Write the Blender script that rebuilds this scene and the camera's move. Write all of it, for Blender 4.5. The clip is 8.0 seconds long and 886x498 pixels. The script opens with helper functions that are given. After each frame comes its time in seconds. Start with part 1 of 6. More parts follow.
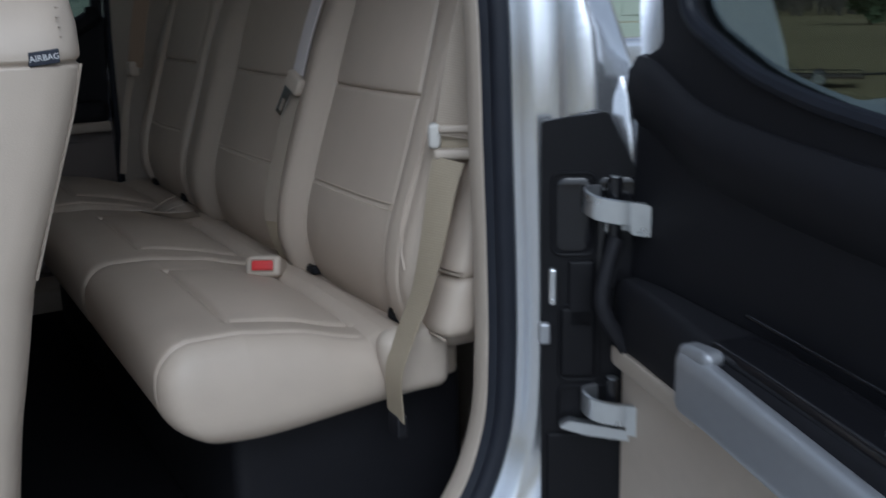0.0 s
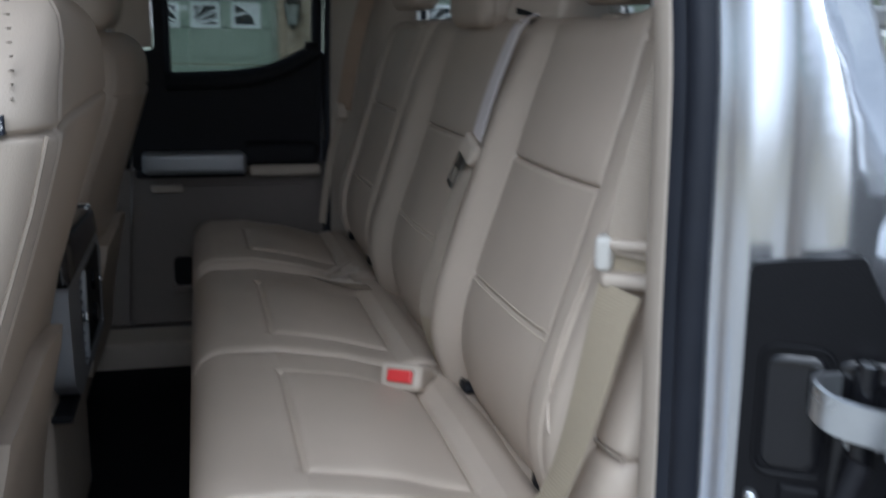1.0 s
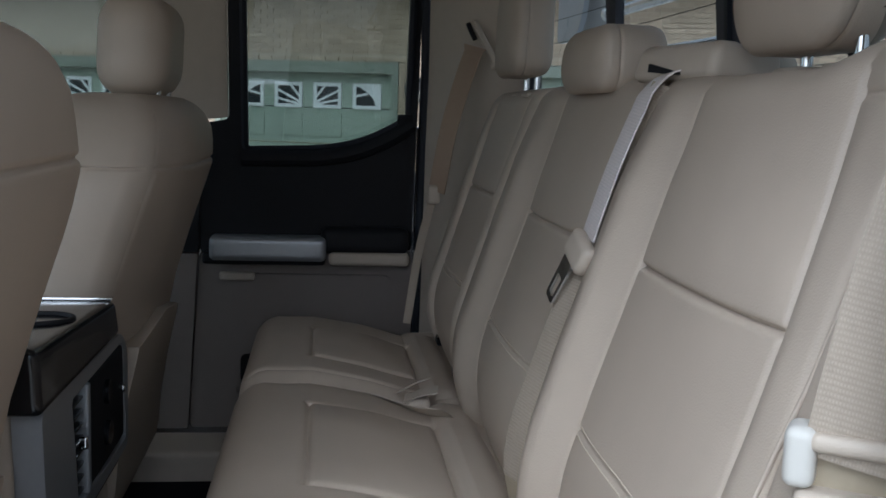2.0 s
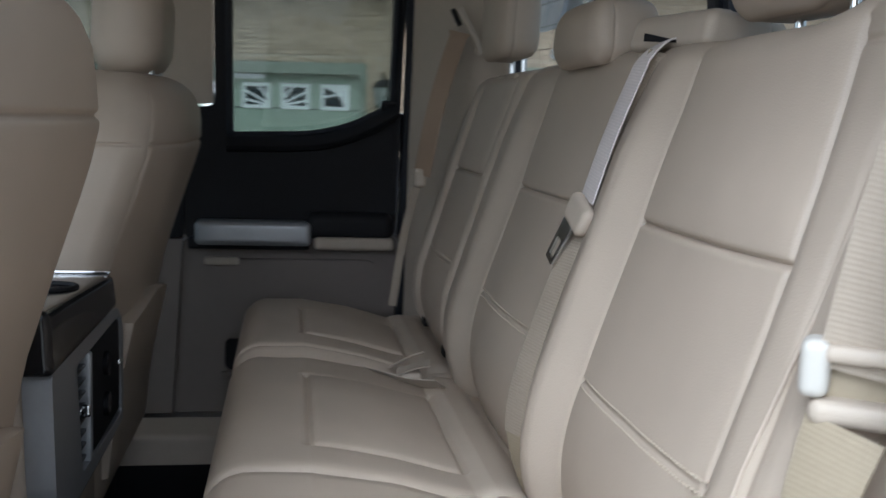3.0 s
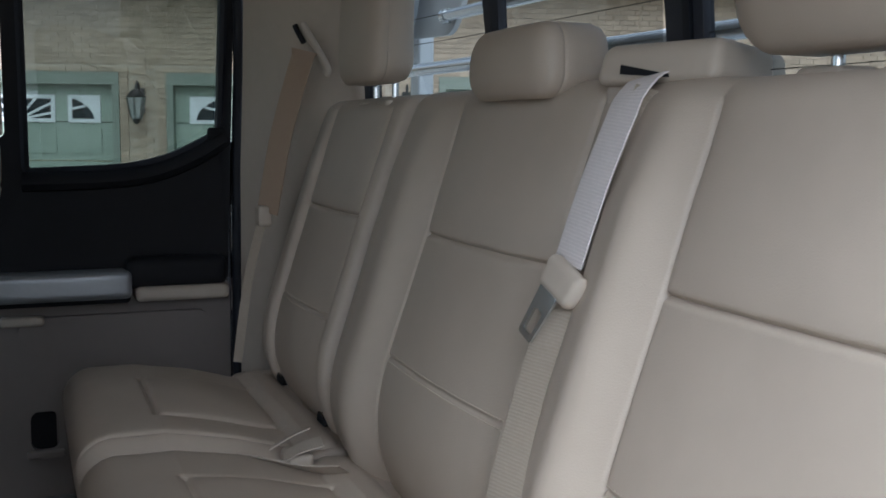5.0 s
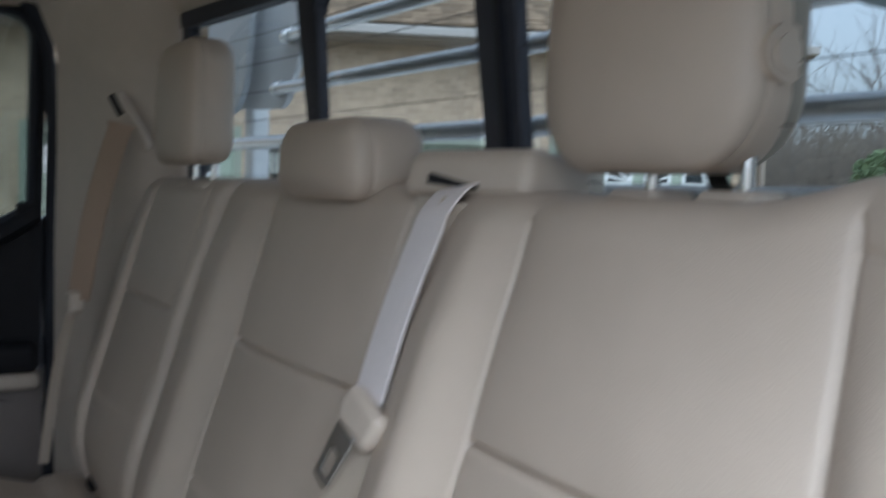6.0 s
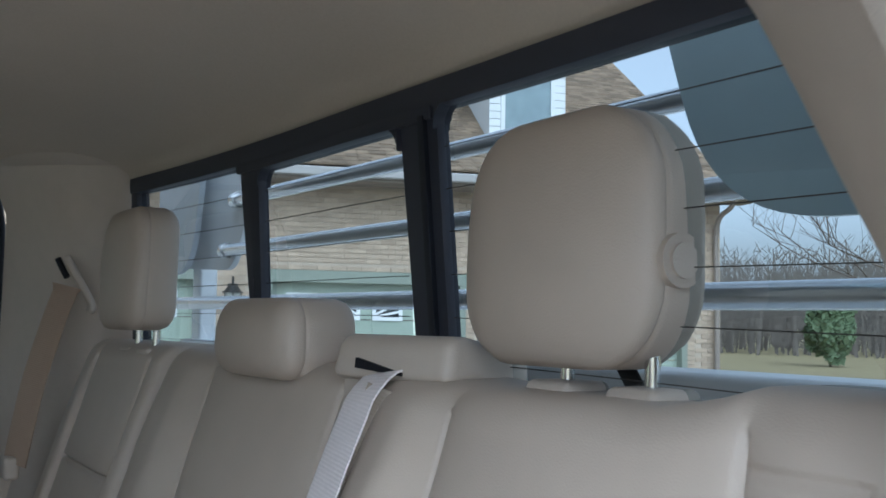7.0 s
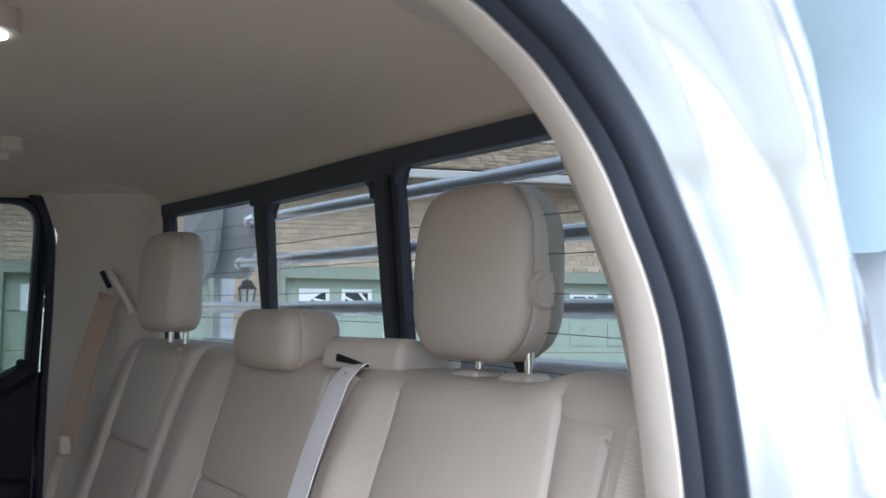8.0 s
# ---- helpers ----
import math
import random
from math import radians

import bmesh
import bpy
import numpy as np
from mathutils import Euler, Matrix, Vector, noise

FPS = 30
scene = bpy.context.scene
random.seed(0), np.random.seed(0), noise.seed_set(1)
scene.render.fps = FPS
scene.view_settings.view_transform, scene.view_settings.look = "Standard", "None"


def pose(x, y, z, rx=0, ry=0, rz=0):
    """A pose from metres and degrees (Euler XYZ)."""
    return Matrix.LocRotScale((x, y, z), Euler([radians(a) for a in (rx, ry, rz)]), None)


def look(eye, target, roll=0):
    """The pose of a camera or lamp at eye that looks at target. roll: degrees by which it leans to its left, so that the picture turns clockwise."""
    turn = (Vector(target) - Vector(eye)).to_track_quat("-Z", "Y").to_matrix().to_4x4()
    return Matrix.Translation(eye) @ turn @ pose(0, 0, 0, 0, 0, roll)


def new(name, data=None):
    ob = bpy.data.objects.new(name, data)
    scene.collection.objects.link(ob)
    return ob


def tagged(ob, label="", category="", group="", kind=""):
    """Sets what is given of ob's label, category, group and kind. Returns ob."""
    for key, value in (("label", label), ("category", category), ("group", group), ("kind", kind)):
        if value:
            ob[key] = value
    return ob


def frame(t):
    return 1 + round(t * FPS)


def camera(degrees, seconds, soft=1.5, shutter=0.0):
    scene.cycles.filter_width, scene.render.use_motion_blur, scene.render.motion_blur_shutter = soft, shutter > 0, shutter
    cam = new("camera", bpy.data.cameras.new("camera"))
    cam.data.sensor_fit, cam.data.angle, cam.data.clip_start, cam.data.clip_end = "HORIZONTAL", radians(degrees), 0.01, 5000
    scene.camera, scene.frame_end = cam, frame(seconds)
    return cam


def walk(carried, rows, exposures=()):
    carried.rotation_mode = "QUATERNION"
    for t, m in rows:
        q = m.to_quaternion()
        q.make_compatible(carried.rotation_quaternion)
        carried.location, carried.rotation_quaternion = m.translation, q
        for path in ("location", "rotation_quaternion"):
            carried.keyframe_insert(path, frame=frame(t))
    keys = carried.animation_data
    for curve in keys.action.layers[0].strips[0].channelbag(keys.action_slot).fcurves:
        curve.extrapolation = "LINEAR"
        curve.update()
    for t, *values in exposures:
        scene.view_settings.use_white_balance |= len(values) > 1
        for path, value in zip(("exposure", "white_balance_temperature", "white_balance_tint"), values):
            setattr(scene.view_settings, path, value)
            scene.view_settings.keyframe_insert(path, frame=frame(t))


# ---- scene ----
cam = camera(48.0, 8.0, 1.6, 0.6)
PATH = [
    (0, (1.831, -0.399, 1.49), (0.148, 0.563, 0.998), -1.4),
    (0.2, (1.755, -0.336, 1.48), (0.033, 0.558, 0.997), -0.9),
    (0.5, (1.653, -0.228, 1.484), (-0.139, 0.515, 0.999), -0.5),
    (1, (1.538, -0.127, 1.505), (-0.36, 0.34, 1.085), 0.8),
    (1.5, (1.335, -0.06, 1.499), (-0.617, 0.272, 1.22), 1.4),
    (1.7, (1.227, -0.037, 1.494), (-0.735, 0.232, 1.217), 1.6),
    (2.8, (1.186, -0.02, 1.448), (-0.785, 0.205, 1.197), 2.1),
    (3, (1.231, -0.068, 1.444), (-0.728, 0.241, 1.192), 2.0),
    (3.5, (1.096, -0.173, 1.458), (-0.808, 0.381, 1.197), 1.4),
    (4, (0.974, -0.196, 1.426), (-0.903, 0.447, 1.181), 1.1),
    (4.2, (0.967, -0.195, 1.439), (-0.897, 0.489, 1.198), 0.9),
    (5.3, (0.994, -0.195, 1.492), (-0.83, 0.593, 1.258), 0.7),
    (5.5, (0.97, -0.175, 1.501), (-0.843, 0.637, 1.269), 0.8),
    (6, (0.924, -0.095, 1.534), (-0.801, 0.905, 1.402), 1.2),
    (6.5, (0.932, -0.053, 1.578), (-0.766, 1.004, 1.578), 0.6),
    (7, (0.957, -0.083, 1.573), (-0.731, 0.979, 1.717), 1.0),
    (7.5, (1.108, -0.122, 1.577), (-0.589, 0.926, 1.718), 0.6),
    (8, (1.254, -0.194, 1.588), (-0.45, 0.846, 1.719), 0.7),
]
EXPOSURES = [(0, -0.2, 5300, 7), (0.5, 0.12, 5300, 7), (1, 0.36, 5300, 7), (1.5, 0.58, 5300, 6), (3, 1.2, 5450, 6), (4, 1.2, 5450, 6), (5.5, 1.2, 5300, 6), (6, 1.27, 5300, 6), (6.5, 1.36, 5050, 4), (7, 1.48, 5050, 4), (7.5, 1.65, 5100, 5), (8, 1.6, 5250, 8)]
walk(cam, [(t, look(eye, target, roll)) for t, eye, target, roll in PATH], EXPOSURES)

# ---- world, sun, exposure ----
world = bpy.data.worlds.new("world")
scene.world = world
world.use_nodes = True
wn = world.node_tree.nodes
sky = wn.new("ShaderNodeTexSky")
sky.sky_type = "NISHITA"
sky.sun_disc = False
sky.sun_elevation = radians(46)
sky.sun_rotation = radians(110)
sky.air_density, sky.dust_density, sky.ozone_density = 1.0, 4.0, 1.0
pale = wn.new("ShaderNodeHueSaturation")
pale.inputs["Saturation"].default_value = 0.26
world.node_tree.links.new(sky.outputs[0], pale.inputs["Color"])
world.node_tree.links.new(pale.outputs[0], wn["Background"].inputs[0])
wn["Background"].inputs[1].default_value = 0.15
sun_data = bpy.data.lights.new("sun", "SUN")
sun_data.energy, sun_data.angle, sun_data.color = 0.40, radians(65), (1.0, 0.985, 0.96)
sun = new("sun", sun_data)
sun.matrix_world = look((0, 0, 0), (-0.66, 0.24, -0.71))


# ---- materials ----
def material(name, colour, rough=0.5, metal=0.0, grain=0.0, scale=60.0, bump=0.0, bump_scale=300.0, spec=0.5, coat=0.0, tone=0.12, voronoi=False):
    m = bpy.data.materials.new(name)
    m.use_nodes = True
    nt = m.node_tree
    b = nt.nodes["Principled BSDF"]
    b.inputs["Roughness"].default_value = rough
    b.inputs["Metallic"].default_value = metal
    b.inputs["Specular IOR Level"].default_value = spec
    b.inputs["Coat Weight"].default_value = coat
    tc = nt.nodes.new("ShaderNodeTexCoord")
    big = nt.nodes.new("ShaderNodeTexNoise")
    big.inputs["Scale"].default_value = 4.0
    big.inputs["Detail"].default_value = 5
    nt.links.new(tc.outputs["Object"], big.inputs["Vector"])
    fine = nt.nodes.new("ShaderNodeTexNoise")
    fine.inputs["Scale"].default_value = scale
    fine.inputs["Detail"].default_value = 6
    nt.links.new(tc.outputs["Object"], fine.inputs["Vector"])
    mix = nt.nodes.new("ShaderNodeMath")
    mix.operation = "MULTIPLY_ADD"
    mix.inputs[1].default_value = 0.5
    nt.links.new(fine.outputs["Fac"], mix.inputs[0])
    half = nt.nodes.new("ShaderNodeMath")
    half.operation = "MULTIPLY"
    half.inputs[1].default_value = 0.5
    nt.links.new(big.outputs["Fac"], half.inputs[0])
    nt.links.new(half.outputs[0], mix.inputs[2])
    ramp = nt.nodes.new("ShaderNodeValToRGB")
    c = Vector(colour)
    ramp.color_ramp.elements[0].position = 0.25
    ramp.color_ramp.elements[1].position = 0.75
    ramp.color_ramp.elements[0].color = (*(c * (1 - tone)), 1)
    ramp.color_ramp.elements[1].color = (*(c * (1 + tone)), 1)
    nt.links.new(mix.outputs[0], ramp.inputs[0])
    nt.links.new(ramp.outputs[0], b.inputs["Base Color"])
    if grain:
        gr = nt.nodes.new("ShaderNodeMath")
        gr.operation = "MULTIPLY_ADD"
        gr.inputs[1].default_value = grain
        gr.inputs[2].default_value = rough - grain / 2
        nt.links.new(mix.outputs[0], gr.inputs[0])
        nt.links.new(gr.outputs[0], b.inputs["Roughness"])
    if bump:
        bp = nt.nodes.new("ShaderNodeBump")
        bp.inputs["Strength"].default_value = bump
        bp.inputs["Distance"].default_value = 0.001
        if voronoi:
            tx = nt.nodes.new("ShaderNodeTexVoronoi")
            tx.inputs["Scale"].default_value = bump_scale
            nt.links.new(tc.outputs["Object"], tx.inputs["Vector"])
            nt.links.new(tx.outputs["Distance"], bp.inputs["Height"])
        else:
            tx = nt.nodes.new("ShaderNodeTexNoise")
            tx.inputs["Scale"].default_value = bump_scale
            tx.inputs["Detail"].default_value = 4
            nt.links.new(tc.outputs["Object"], tx.inputs["Vector"])
            nt.links.new(tx.outputs["Fac"], bp.inputs["Height"])
        nt.links.new(bp.outputs[0], b.inputs["Normal"])
    return m


def ribbed(name, colour, rough, ribs):
    """Woven webbing: fine ribs along its length, which runs with the v coordinate."""
    m = material(name, colour, rough, grain=0.1, scale=200, tone=0.08)
    nt = m.node_tree
    uv = nt.nodes.new("ShaderNodeUVMap")
    wv = nt.nodes.new("ShaderNodeTexWave")
    wv.bands_direction = "X"
    wv.inputs["Scale"].default_value = ribs
    wv.inputs["Distortion"].default_value = 0.3
    cross = nt.nodes.new("ShaderNodeTexWave")
    cross.bands_direction = "Y"
    cross.inputs["Scale"].default_value = 10.0
    cross.inputs["Distortion"].default_value = 0.6
    both = nt.nodes.new("ShaderNodeMath")
    both.operation = "MULTIPLY"
    bp = nt.nodes.new("ShaderNodeBump")
    bp.inputs["Strength"].default_value = 0.35
    bp.inputs["Distance"].default_value = 0.0012
    nt.links.new(uv.outputs[0], wv.inputs["Vector"])
    nt.links.new(uv.outputs[0], cross.inputs["Vector"])
    nt.links.new(wv.outputs["Fac"], both.inputs[0])
    nt.links.new(cross.outputs["Fac"], both.inputs[1])
    weave = nt.nodes.new("ShaderNodeMixRGB")
    weave.blend_type = "MULTIPLY"
    weave.inputs["Fac"].default_value = 0.16
    pb_ = nt.nodes["Principled BSDF"]
    nt.links.new(pb_.inputs["Base Color"].links[0].from_socket, weave.inputs[1])
    nt.links.new(both.outputs[0], weave.inputs[2])
    nt.links.new(weave.outputs[0], pb_.inputs["Base Color"])
    nt.links.new(both.outputs[0], bp.inputs["Height"])
    nt.links.new(bp.outputs[0], nt.nodes["Principled BSDF"].inputs["Normal"])
    return m


def glass(name, colour, rough=0.0):
    """Thin tinted pane: part straight through, part mirrored by its angle."""
    m = bpy.data.materials.new(name)
    m.use_nodes = True
    nt = m.node_tree
    nt.nodes.remove(nt.nodes["Principled BSDF"])
    out = nt.nodes["Material Output"]
    tr = nt.nodes.new("ShaderNodeBsdfTransparent")
    tr.inputs[0].default_value = (*colour, 1)
    gl = nt.nodes.new("ShaderNodeBsdfGlossy")
    gl.inputs["Roughness"].default_value = rough
    lw = nt.nodes.new("ShaderNodeLayerWeight")
    pw = nt.nodes.new("ShaderNodeMath")
    pw.operation = "POWER"
    pw.inputs[1].default_value = 4.0
    nt.links.new(lw.outputs["Facing"], pw.inputs[0])
    fr = nt.nodes.new("ShaderNodeMath")
    fr.operation = "MULTIPLY_ADD"
    fr.inputs[1].default_value, fr.inputs[2].default_value = 0.7, 0.04
    nt.links.new(pw.outputs[0], fr.inputs[0])
    mx = nt.nodes.new("ShaderNodeMixShader")
    nt.links.new(fr.outputs[0], mx.inputs[0])
    nt.links.new(tr.outputs[0], mx.inputs[1])
    nt.links.new(gl.outputs[0], mx.inputs[2])
    nt.links.new(mx.outputs[0], out.inputs[0])
    return m


LEATHER = material("beige_leather", (0.445, 0.374, 0.302), 0.5, grain=0.15, scale=25, bump=0.16, bump_scale=700, voronoi=True, tone=0.06)
# Leather darkened by the shade of seams; stitches and buckle bezel use it too.
LEATHER_DARK = material("seam_shadow_leather", (0.30, 0.25, 0.20), 0.6, tone=0.1)
PLASTIC_BEIGE = material("beige_plastic", (0.45, 0.385, 0.315), 0.55, grain=0.1, scale=50, bump=0.3, bump_scale=700, tone=0.06)
# Beige plastic darkened: the shade low on the far side is in its colour.
SHADED_BEIGE = material("shaded_beige_plastic", (0.185, 0.155, 0.137), 0.6, grain=0.1, scale=50, bump=0.3, bump_scale=700, tone=0.06)
TONGUE = material("bright_tongue_steel", (0.66, 0.70, 0.74), 0.16, metal=1.0, grain=0.1, scale=60, tone=0.05)
HEADLINER = material("headliner_fabric", (0.50, 0.43, 0.345), 0.95, bump=0.5, bump_scale=900, scale=300, tone=0.08, spec=0.1)
BLACK_PLASTIC = material("black_plastic", (0.012, 0.012, 0.0145), 0.6, spec=0.2, grain=0.15, bump=0.4, bump_scale=800, tone=0.2)
# Darker copy of the black plastic, with the hinge recess's shade in it.
SHADED_BLACK = material("shaded_cover_black", (0.006, 0.006, 0.0075), 0.5, spec=0.2, grain=0.15, bump=0.3, bump_scale=500, tone=0.2)
# Black raised towards blue: veiling glare over the frame is in its colour.
HAZED_BLACK = material("hazed_black_frame", (0.036, 0.038, 0.050), 0.5, spec=0.3, grain=0.1, bump=0.2, bump_scale=600, tone=0.12)
BLACK_GLOSS = material("gloss_black", (0.01, 0.01, 0.012), 0.15, tone=0.1)
RUBBER = material("black_rubber", (0.013, 0.015, 0.022), 0.55, spec=0.3, grain=0.2, scale=30, bump=0.2, bump_scale=150, tone=0.25)
CARPET = material("black_carpet", (0.010, 0.010, 0.012), 1.0, bump=1.0, bump_scale=700, scale=200, tone=0.3, spec=0.1)
PAINT = material("silver_paint", (0.71, 0.725, 0.755), 0.20, metal=0.85, grain=0.06, scale=900, tone=0.05, coat=0.6)
CHROME = material("chrome", (0.75, 0.76, 0.78), 0.12, metal=1.0, tone=0.03)
STEEL = material("polished_steel_tube", (0.82, 0.83, 0.84), 0.2, metal=0.7, grain=0.08, scale=40, tone=0.06)
ALUMINIUM = material("brushed_aluminium", (0.55, 0.58, 0.62), 0.4, metal=0.6, grain=0.1, scale=120, tone=0.06)
PLATE_WHITE = material("pale_painted_plate", (0.74, 0.76, 0.78), 0.35, metal=0.2, grain=0.1, scale=20, tone=0.06)
PLATE_BLUE = material("blue_grey_painted_plate", (0.52, 0.63, 0.68), 0.3, metal=0.1, grain=0.1, scale=20, tone=0.08)
SILVER_TRIM = material("satin_silver_plastic", (0.34, 0.35, 0.37), 0.38, metal=0.5, grain=0.08, scale=120, tone=0.06)
ZINC = material("zinc_plate", (0.62, 0.64, 0.66), 0.28, metal=0.9, grain=0.12, scale=60, tone=0.1)
PALE_PLASTIC = material("pale_plastic", (0.52, 0.50, 0.46), 0.5, grain=0.1, scale=50, tone=0.05)
THREAD = material("beige_thread", (0.52, 0.45, 0.36), 0.8, tone=0.05)
RED = material("red_plastic", (0.55, 0.03, 0.03), 0.35, tone=0.06)
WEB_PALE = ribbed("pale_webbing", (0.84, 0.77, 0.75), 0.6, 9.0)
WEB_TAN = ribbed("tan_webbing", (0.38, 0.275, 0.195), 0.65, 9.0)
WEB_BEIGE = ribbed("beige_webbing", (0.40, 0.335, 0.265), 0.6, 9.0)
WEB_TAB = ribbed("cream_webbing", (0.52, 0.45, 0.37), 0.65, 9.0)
# Beige webbing with the shade on its lower runs mixed into the colour.
WEB_SHADED = ribbed("shade_toned_webbing", (0.395, 0.33, 0.235), 0.6, 9.0)
GLASS_TINT = glass("privacy_glass", (0.44, 0.475, 0.462))
GLASS_REAR = glass("rear_privacy_glass", (0.415, 0.445, 0.45))
GLASS_CLEAR = glass("clear_glass", (0.86, 0.9, 0.89))
TAG = material("airbag_tag", (0.015, 0.018, 0.03), 0.7, tone=0.1)
TAG_TEXT = material("tag_lettering", (0.6, 0.6, 0.6), 0.7, tone=0.03)
LINE = material("defroster_wire", (0.03, 0.025, 0.02), 0.6, tone=0.1)
BRICK = material("tan_brick", (0.41, 0.32, 0.23), 0.85, bump=0.6, bump_scale=60, scale=8, tone=0.16)
MORTAR = material("pale_mortar", (0.44, 0.365, 0.28), 0.95, bump=0.5, bump_scale=80, scale=30, tone=0.1)
GREEN_PAINT = material("sage_green_paint", (0.30, 0.35, 0.28), 0.6, grain=0.1, scale=15, tone=0.05)
GREEN_TRIM = material("sage_trim", (0.22, 0.245, 0.195), 0.6, tone=0.06)
GUTTER = material("grey_gutter_paint", (0.36, 0.34, 0.32), 0.5, tone=0.06)
EAVE_PAINT = material("taupe_eave_paint", (0.24, 0.20, 0.165), 0.6, tone=0.08)
WHITE_PAINT = material("white_paint", (0.72, 0.73, 0.72), 0.5, tone=0.04)
# The sky's reflection is painted into this pane colour.
PALE_PANE = material("sky_toned_window_glass", (0.22, 0.28, 0.30), 0.12, scale=5, tone=0.2)
DARK_GLASS = material("dark_window_glass", (0.02, 0.026, 0.03), 0.08, tone=0.3)
SHINGLE = material("brown_shingle", (0.225, 0.165, 0.11), 0.9, bump=0.6, bump_scale=50, scale=6, tone=0.25)
IRON = material("black_iron", (0.02, 0.02, 0.02), 0.45, tone=0.2)
LAMP_GLASS = material("seeded_lamp_glass", (0.35, 0.36, 0.33), 0.15, tone=0.2)
CONCRETE = material("driveway_concrete", (0.42, 0.40, 0.36), 0.9, bump=0.5, bump_scale=40, scale=3, tone=0.12)
FIELD = material("dry_winter_grass", (0.30, 0.25, 0.14), 1.0, bump=1.0, bump_scale=20, scale=1.5, tone=0.25, spec=0.1)
BARK = material("grey_bark", (0.11, 0.085, 0.065), 0.95, bump=0.8, bump_scale=60, scale=12, tone=0.3)
WOODS = material("winter_woods", (0.165, 0.145, 0.125), 1.0, scale=2, tone=0.4, spec=0.1)
LEAF = material("evergreen_leaf", (0.13, 0.18, 0.09), 0.8, scale=3, tone=0.2)


# ---- mesh helpers ----
def part(name, bm, mat, parent=None, label="", smooth=True, sharp=40):
    me = bpy.data.meshes.new(name)
    bm.normal_update()
    bm.to_mesh(me)
    bm.free()
    mats = mat if isinstance(mat, (list, tuple)) else [mat]
    for k in mats:
        me.materials.append(k)
    if smooth:
        me.shade_smooth()
        me.set_sharp_from_angle(angle=radians(sharp))
    ob = new(name, me)
    if parent:
        ob.parent = parent
    if label:
        tagged(ob, label)
    return ob


def thing(name, place, label, category, group="", kind=""):
    ob = new(name)
    ob.location = place
    ob.empty_display_size = 0.05
    return tagged(ob, label, category, group, kind)


def under(child_parent, ob):
    """Keep world coordinates of a mesh that was built in the world."""
    ob.parent = child_parent
    m = Matrix.Identity(4) if child_parent.parent else Matrix.Translation(child_parent.location)
    ob.matrix_parent_inverse = m.inverted()
    return ob


def wpart(name, bm, mat, parent, label="", smooth=True, sharp=40):
    return under(parent, part(name, bm, mat, None, label, smooth, sharp))


def lines(a, b, n):
    return [a + (b - a) * i / n for i in range(n + 1)]


def grid_box(xs, ys, zs, r, warp=None):
    """A closed box from grid lines along three axes, with edges rounded to r (one number, or one for each axis); warp(p, on_front, on_top) moves each point."""
    bm = bmesh.new()
    made = {}
    lo, hi = Vector((xs[0], ys[0], zs[0])), Vector((xs[-1], ys[-1], zs[-1]))
    rad = r if isinstance(r, tuple) else (r, r, r)
    rr = [min(rad[k], (hi[k] - lo[k]) / 2 - 1e-5) for k in range(3)]

    def v(i, j, k):
        if (i, j, k) not in made:
            p = Vector((xs[i], ys[j], zs[k]))
            q = Vector([min(max(p[a], lo[a] + rr[a]), hi[a] - rr[a]) for a in range(3)])
            d = p - q
            e = Vector([d[a] / rr[a] if rr[a] > 1e-6 else 0 for a in range(3)])
            if e.length > 1:
                e.normalize()
                p = q + Vector([e[a] * rr[a] for a in range(3)])
            elif e.length > 0:
                p = q + Vector([e[a] * rr[a] for a in range(3)])
            if warp:
                p = warp(p, j == 0, k == len(zs) - 1)
            made[i, j, k] = bm.verts.new(p)
        return made[i, j, k]

    nx, ny, nz = len(xs), len(ys), len(zs)
    for i in range(nx - 1):
        for j in range(ny - 1):
            bm.faces.new((v(i, j, 0), v(i, j + 1, 0), v(i + 1, j + 1, 0), v(i + 1, j, 0)))
            bm.faces.new((v(i, j, nz - 1), v(i + 1, j, nz - 1), v(i + 1, j + 1, nz - 1), v(i, j + 1, nz - 1)))
        for k in range(nz - 1):
            bm.faces.new((v(i, 0, k), v(i + 1, 0, k), v(i + 1, 0, k + 1), v(i, 0, k + 1)))
            bm.faces.new((v(i, ny - 1, k), v(i, ny - 1, k + 1), v(i + 1, ny - 1, k + 1), v(i + 1, ny - 1, k)))
    for j in range(ny - 1):
        for k in range(nz - 1):
            bm.faces.new((v(0, j, k), v(0, j, k + 1), v(0, j + 1, k + 1), v(0, j + 1, k)))
            bm.faces.new((v(nx - 1, j, k), v(nx - 1, j + 1, k), v(nx - 1, j + 1, k + 1), v(nx - 1, j, k + 1)))
    return bm


def soft_box(x0, x1, y0, y1, z0, z1, r=0.01, warp=None, n=6):
    """A rounded box with lines bunched at its edges."""
    def ax(a, b):
        rr = min(r, (b - a) / 2)
        s = [a + rr * t for t in (0, 0.15, 0.4, 0.7, 1)]
        e = [b - rr * t for t in (1, 0.7, 0.4, 0.15, 0)]
        mid = lines(a + rr, b - rr, n)[1:-1] if b - a > 2.2 * rr else []
        out = s + mid + e
        return [out[0]] + [q for p, q in zip(out, out[1:]) if q - p > 1e-6]
    return grid_box(ax(x0, x1), ax(y0, y1), ax(z0, z1), r, warp)


def box(bm, x0, x1, y0, y1, z0, z1):
    vs = [bm.verts.new((x, y, z)) for x in (x0, x1) for y in (y0, y1) for z in (z0, z1)]
    for f in ((0, 1, 3, 2), (4, 6, 7, 5), (0, 4, 5, 1), (2, 3, 7, 6), (0, 2, 6, 4), (1, 5, 7, 3)):
        bm.faces.new([vs[i] for i in f])
    return bm


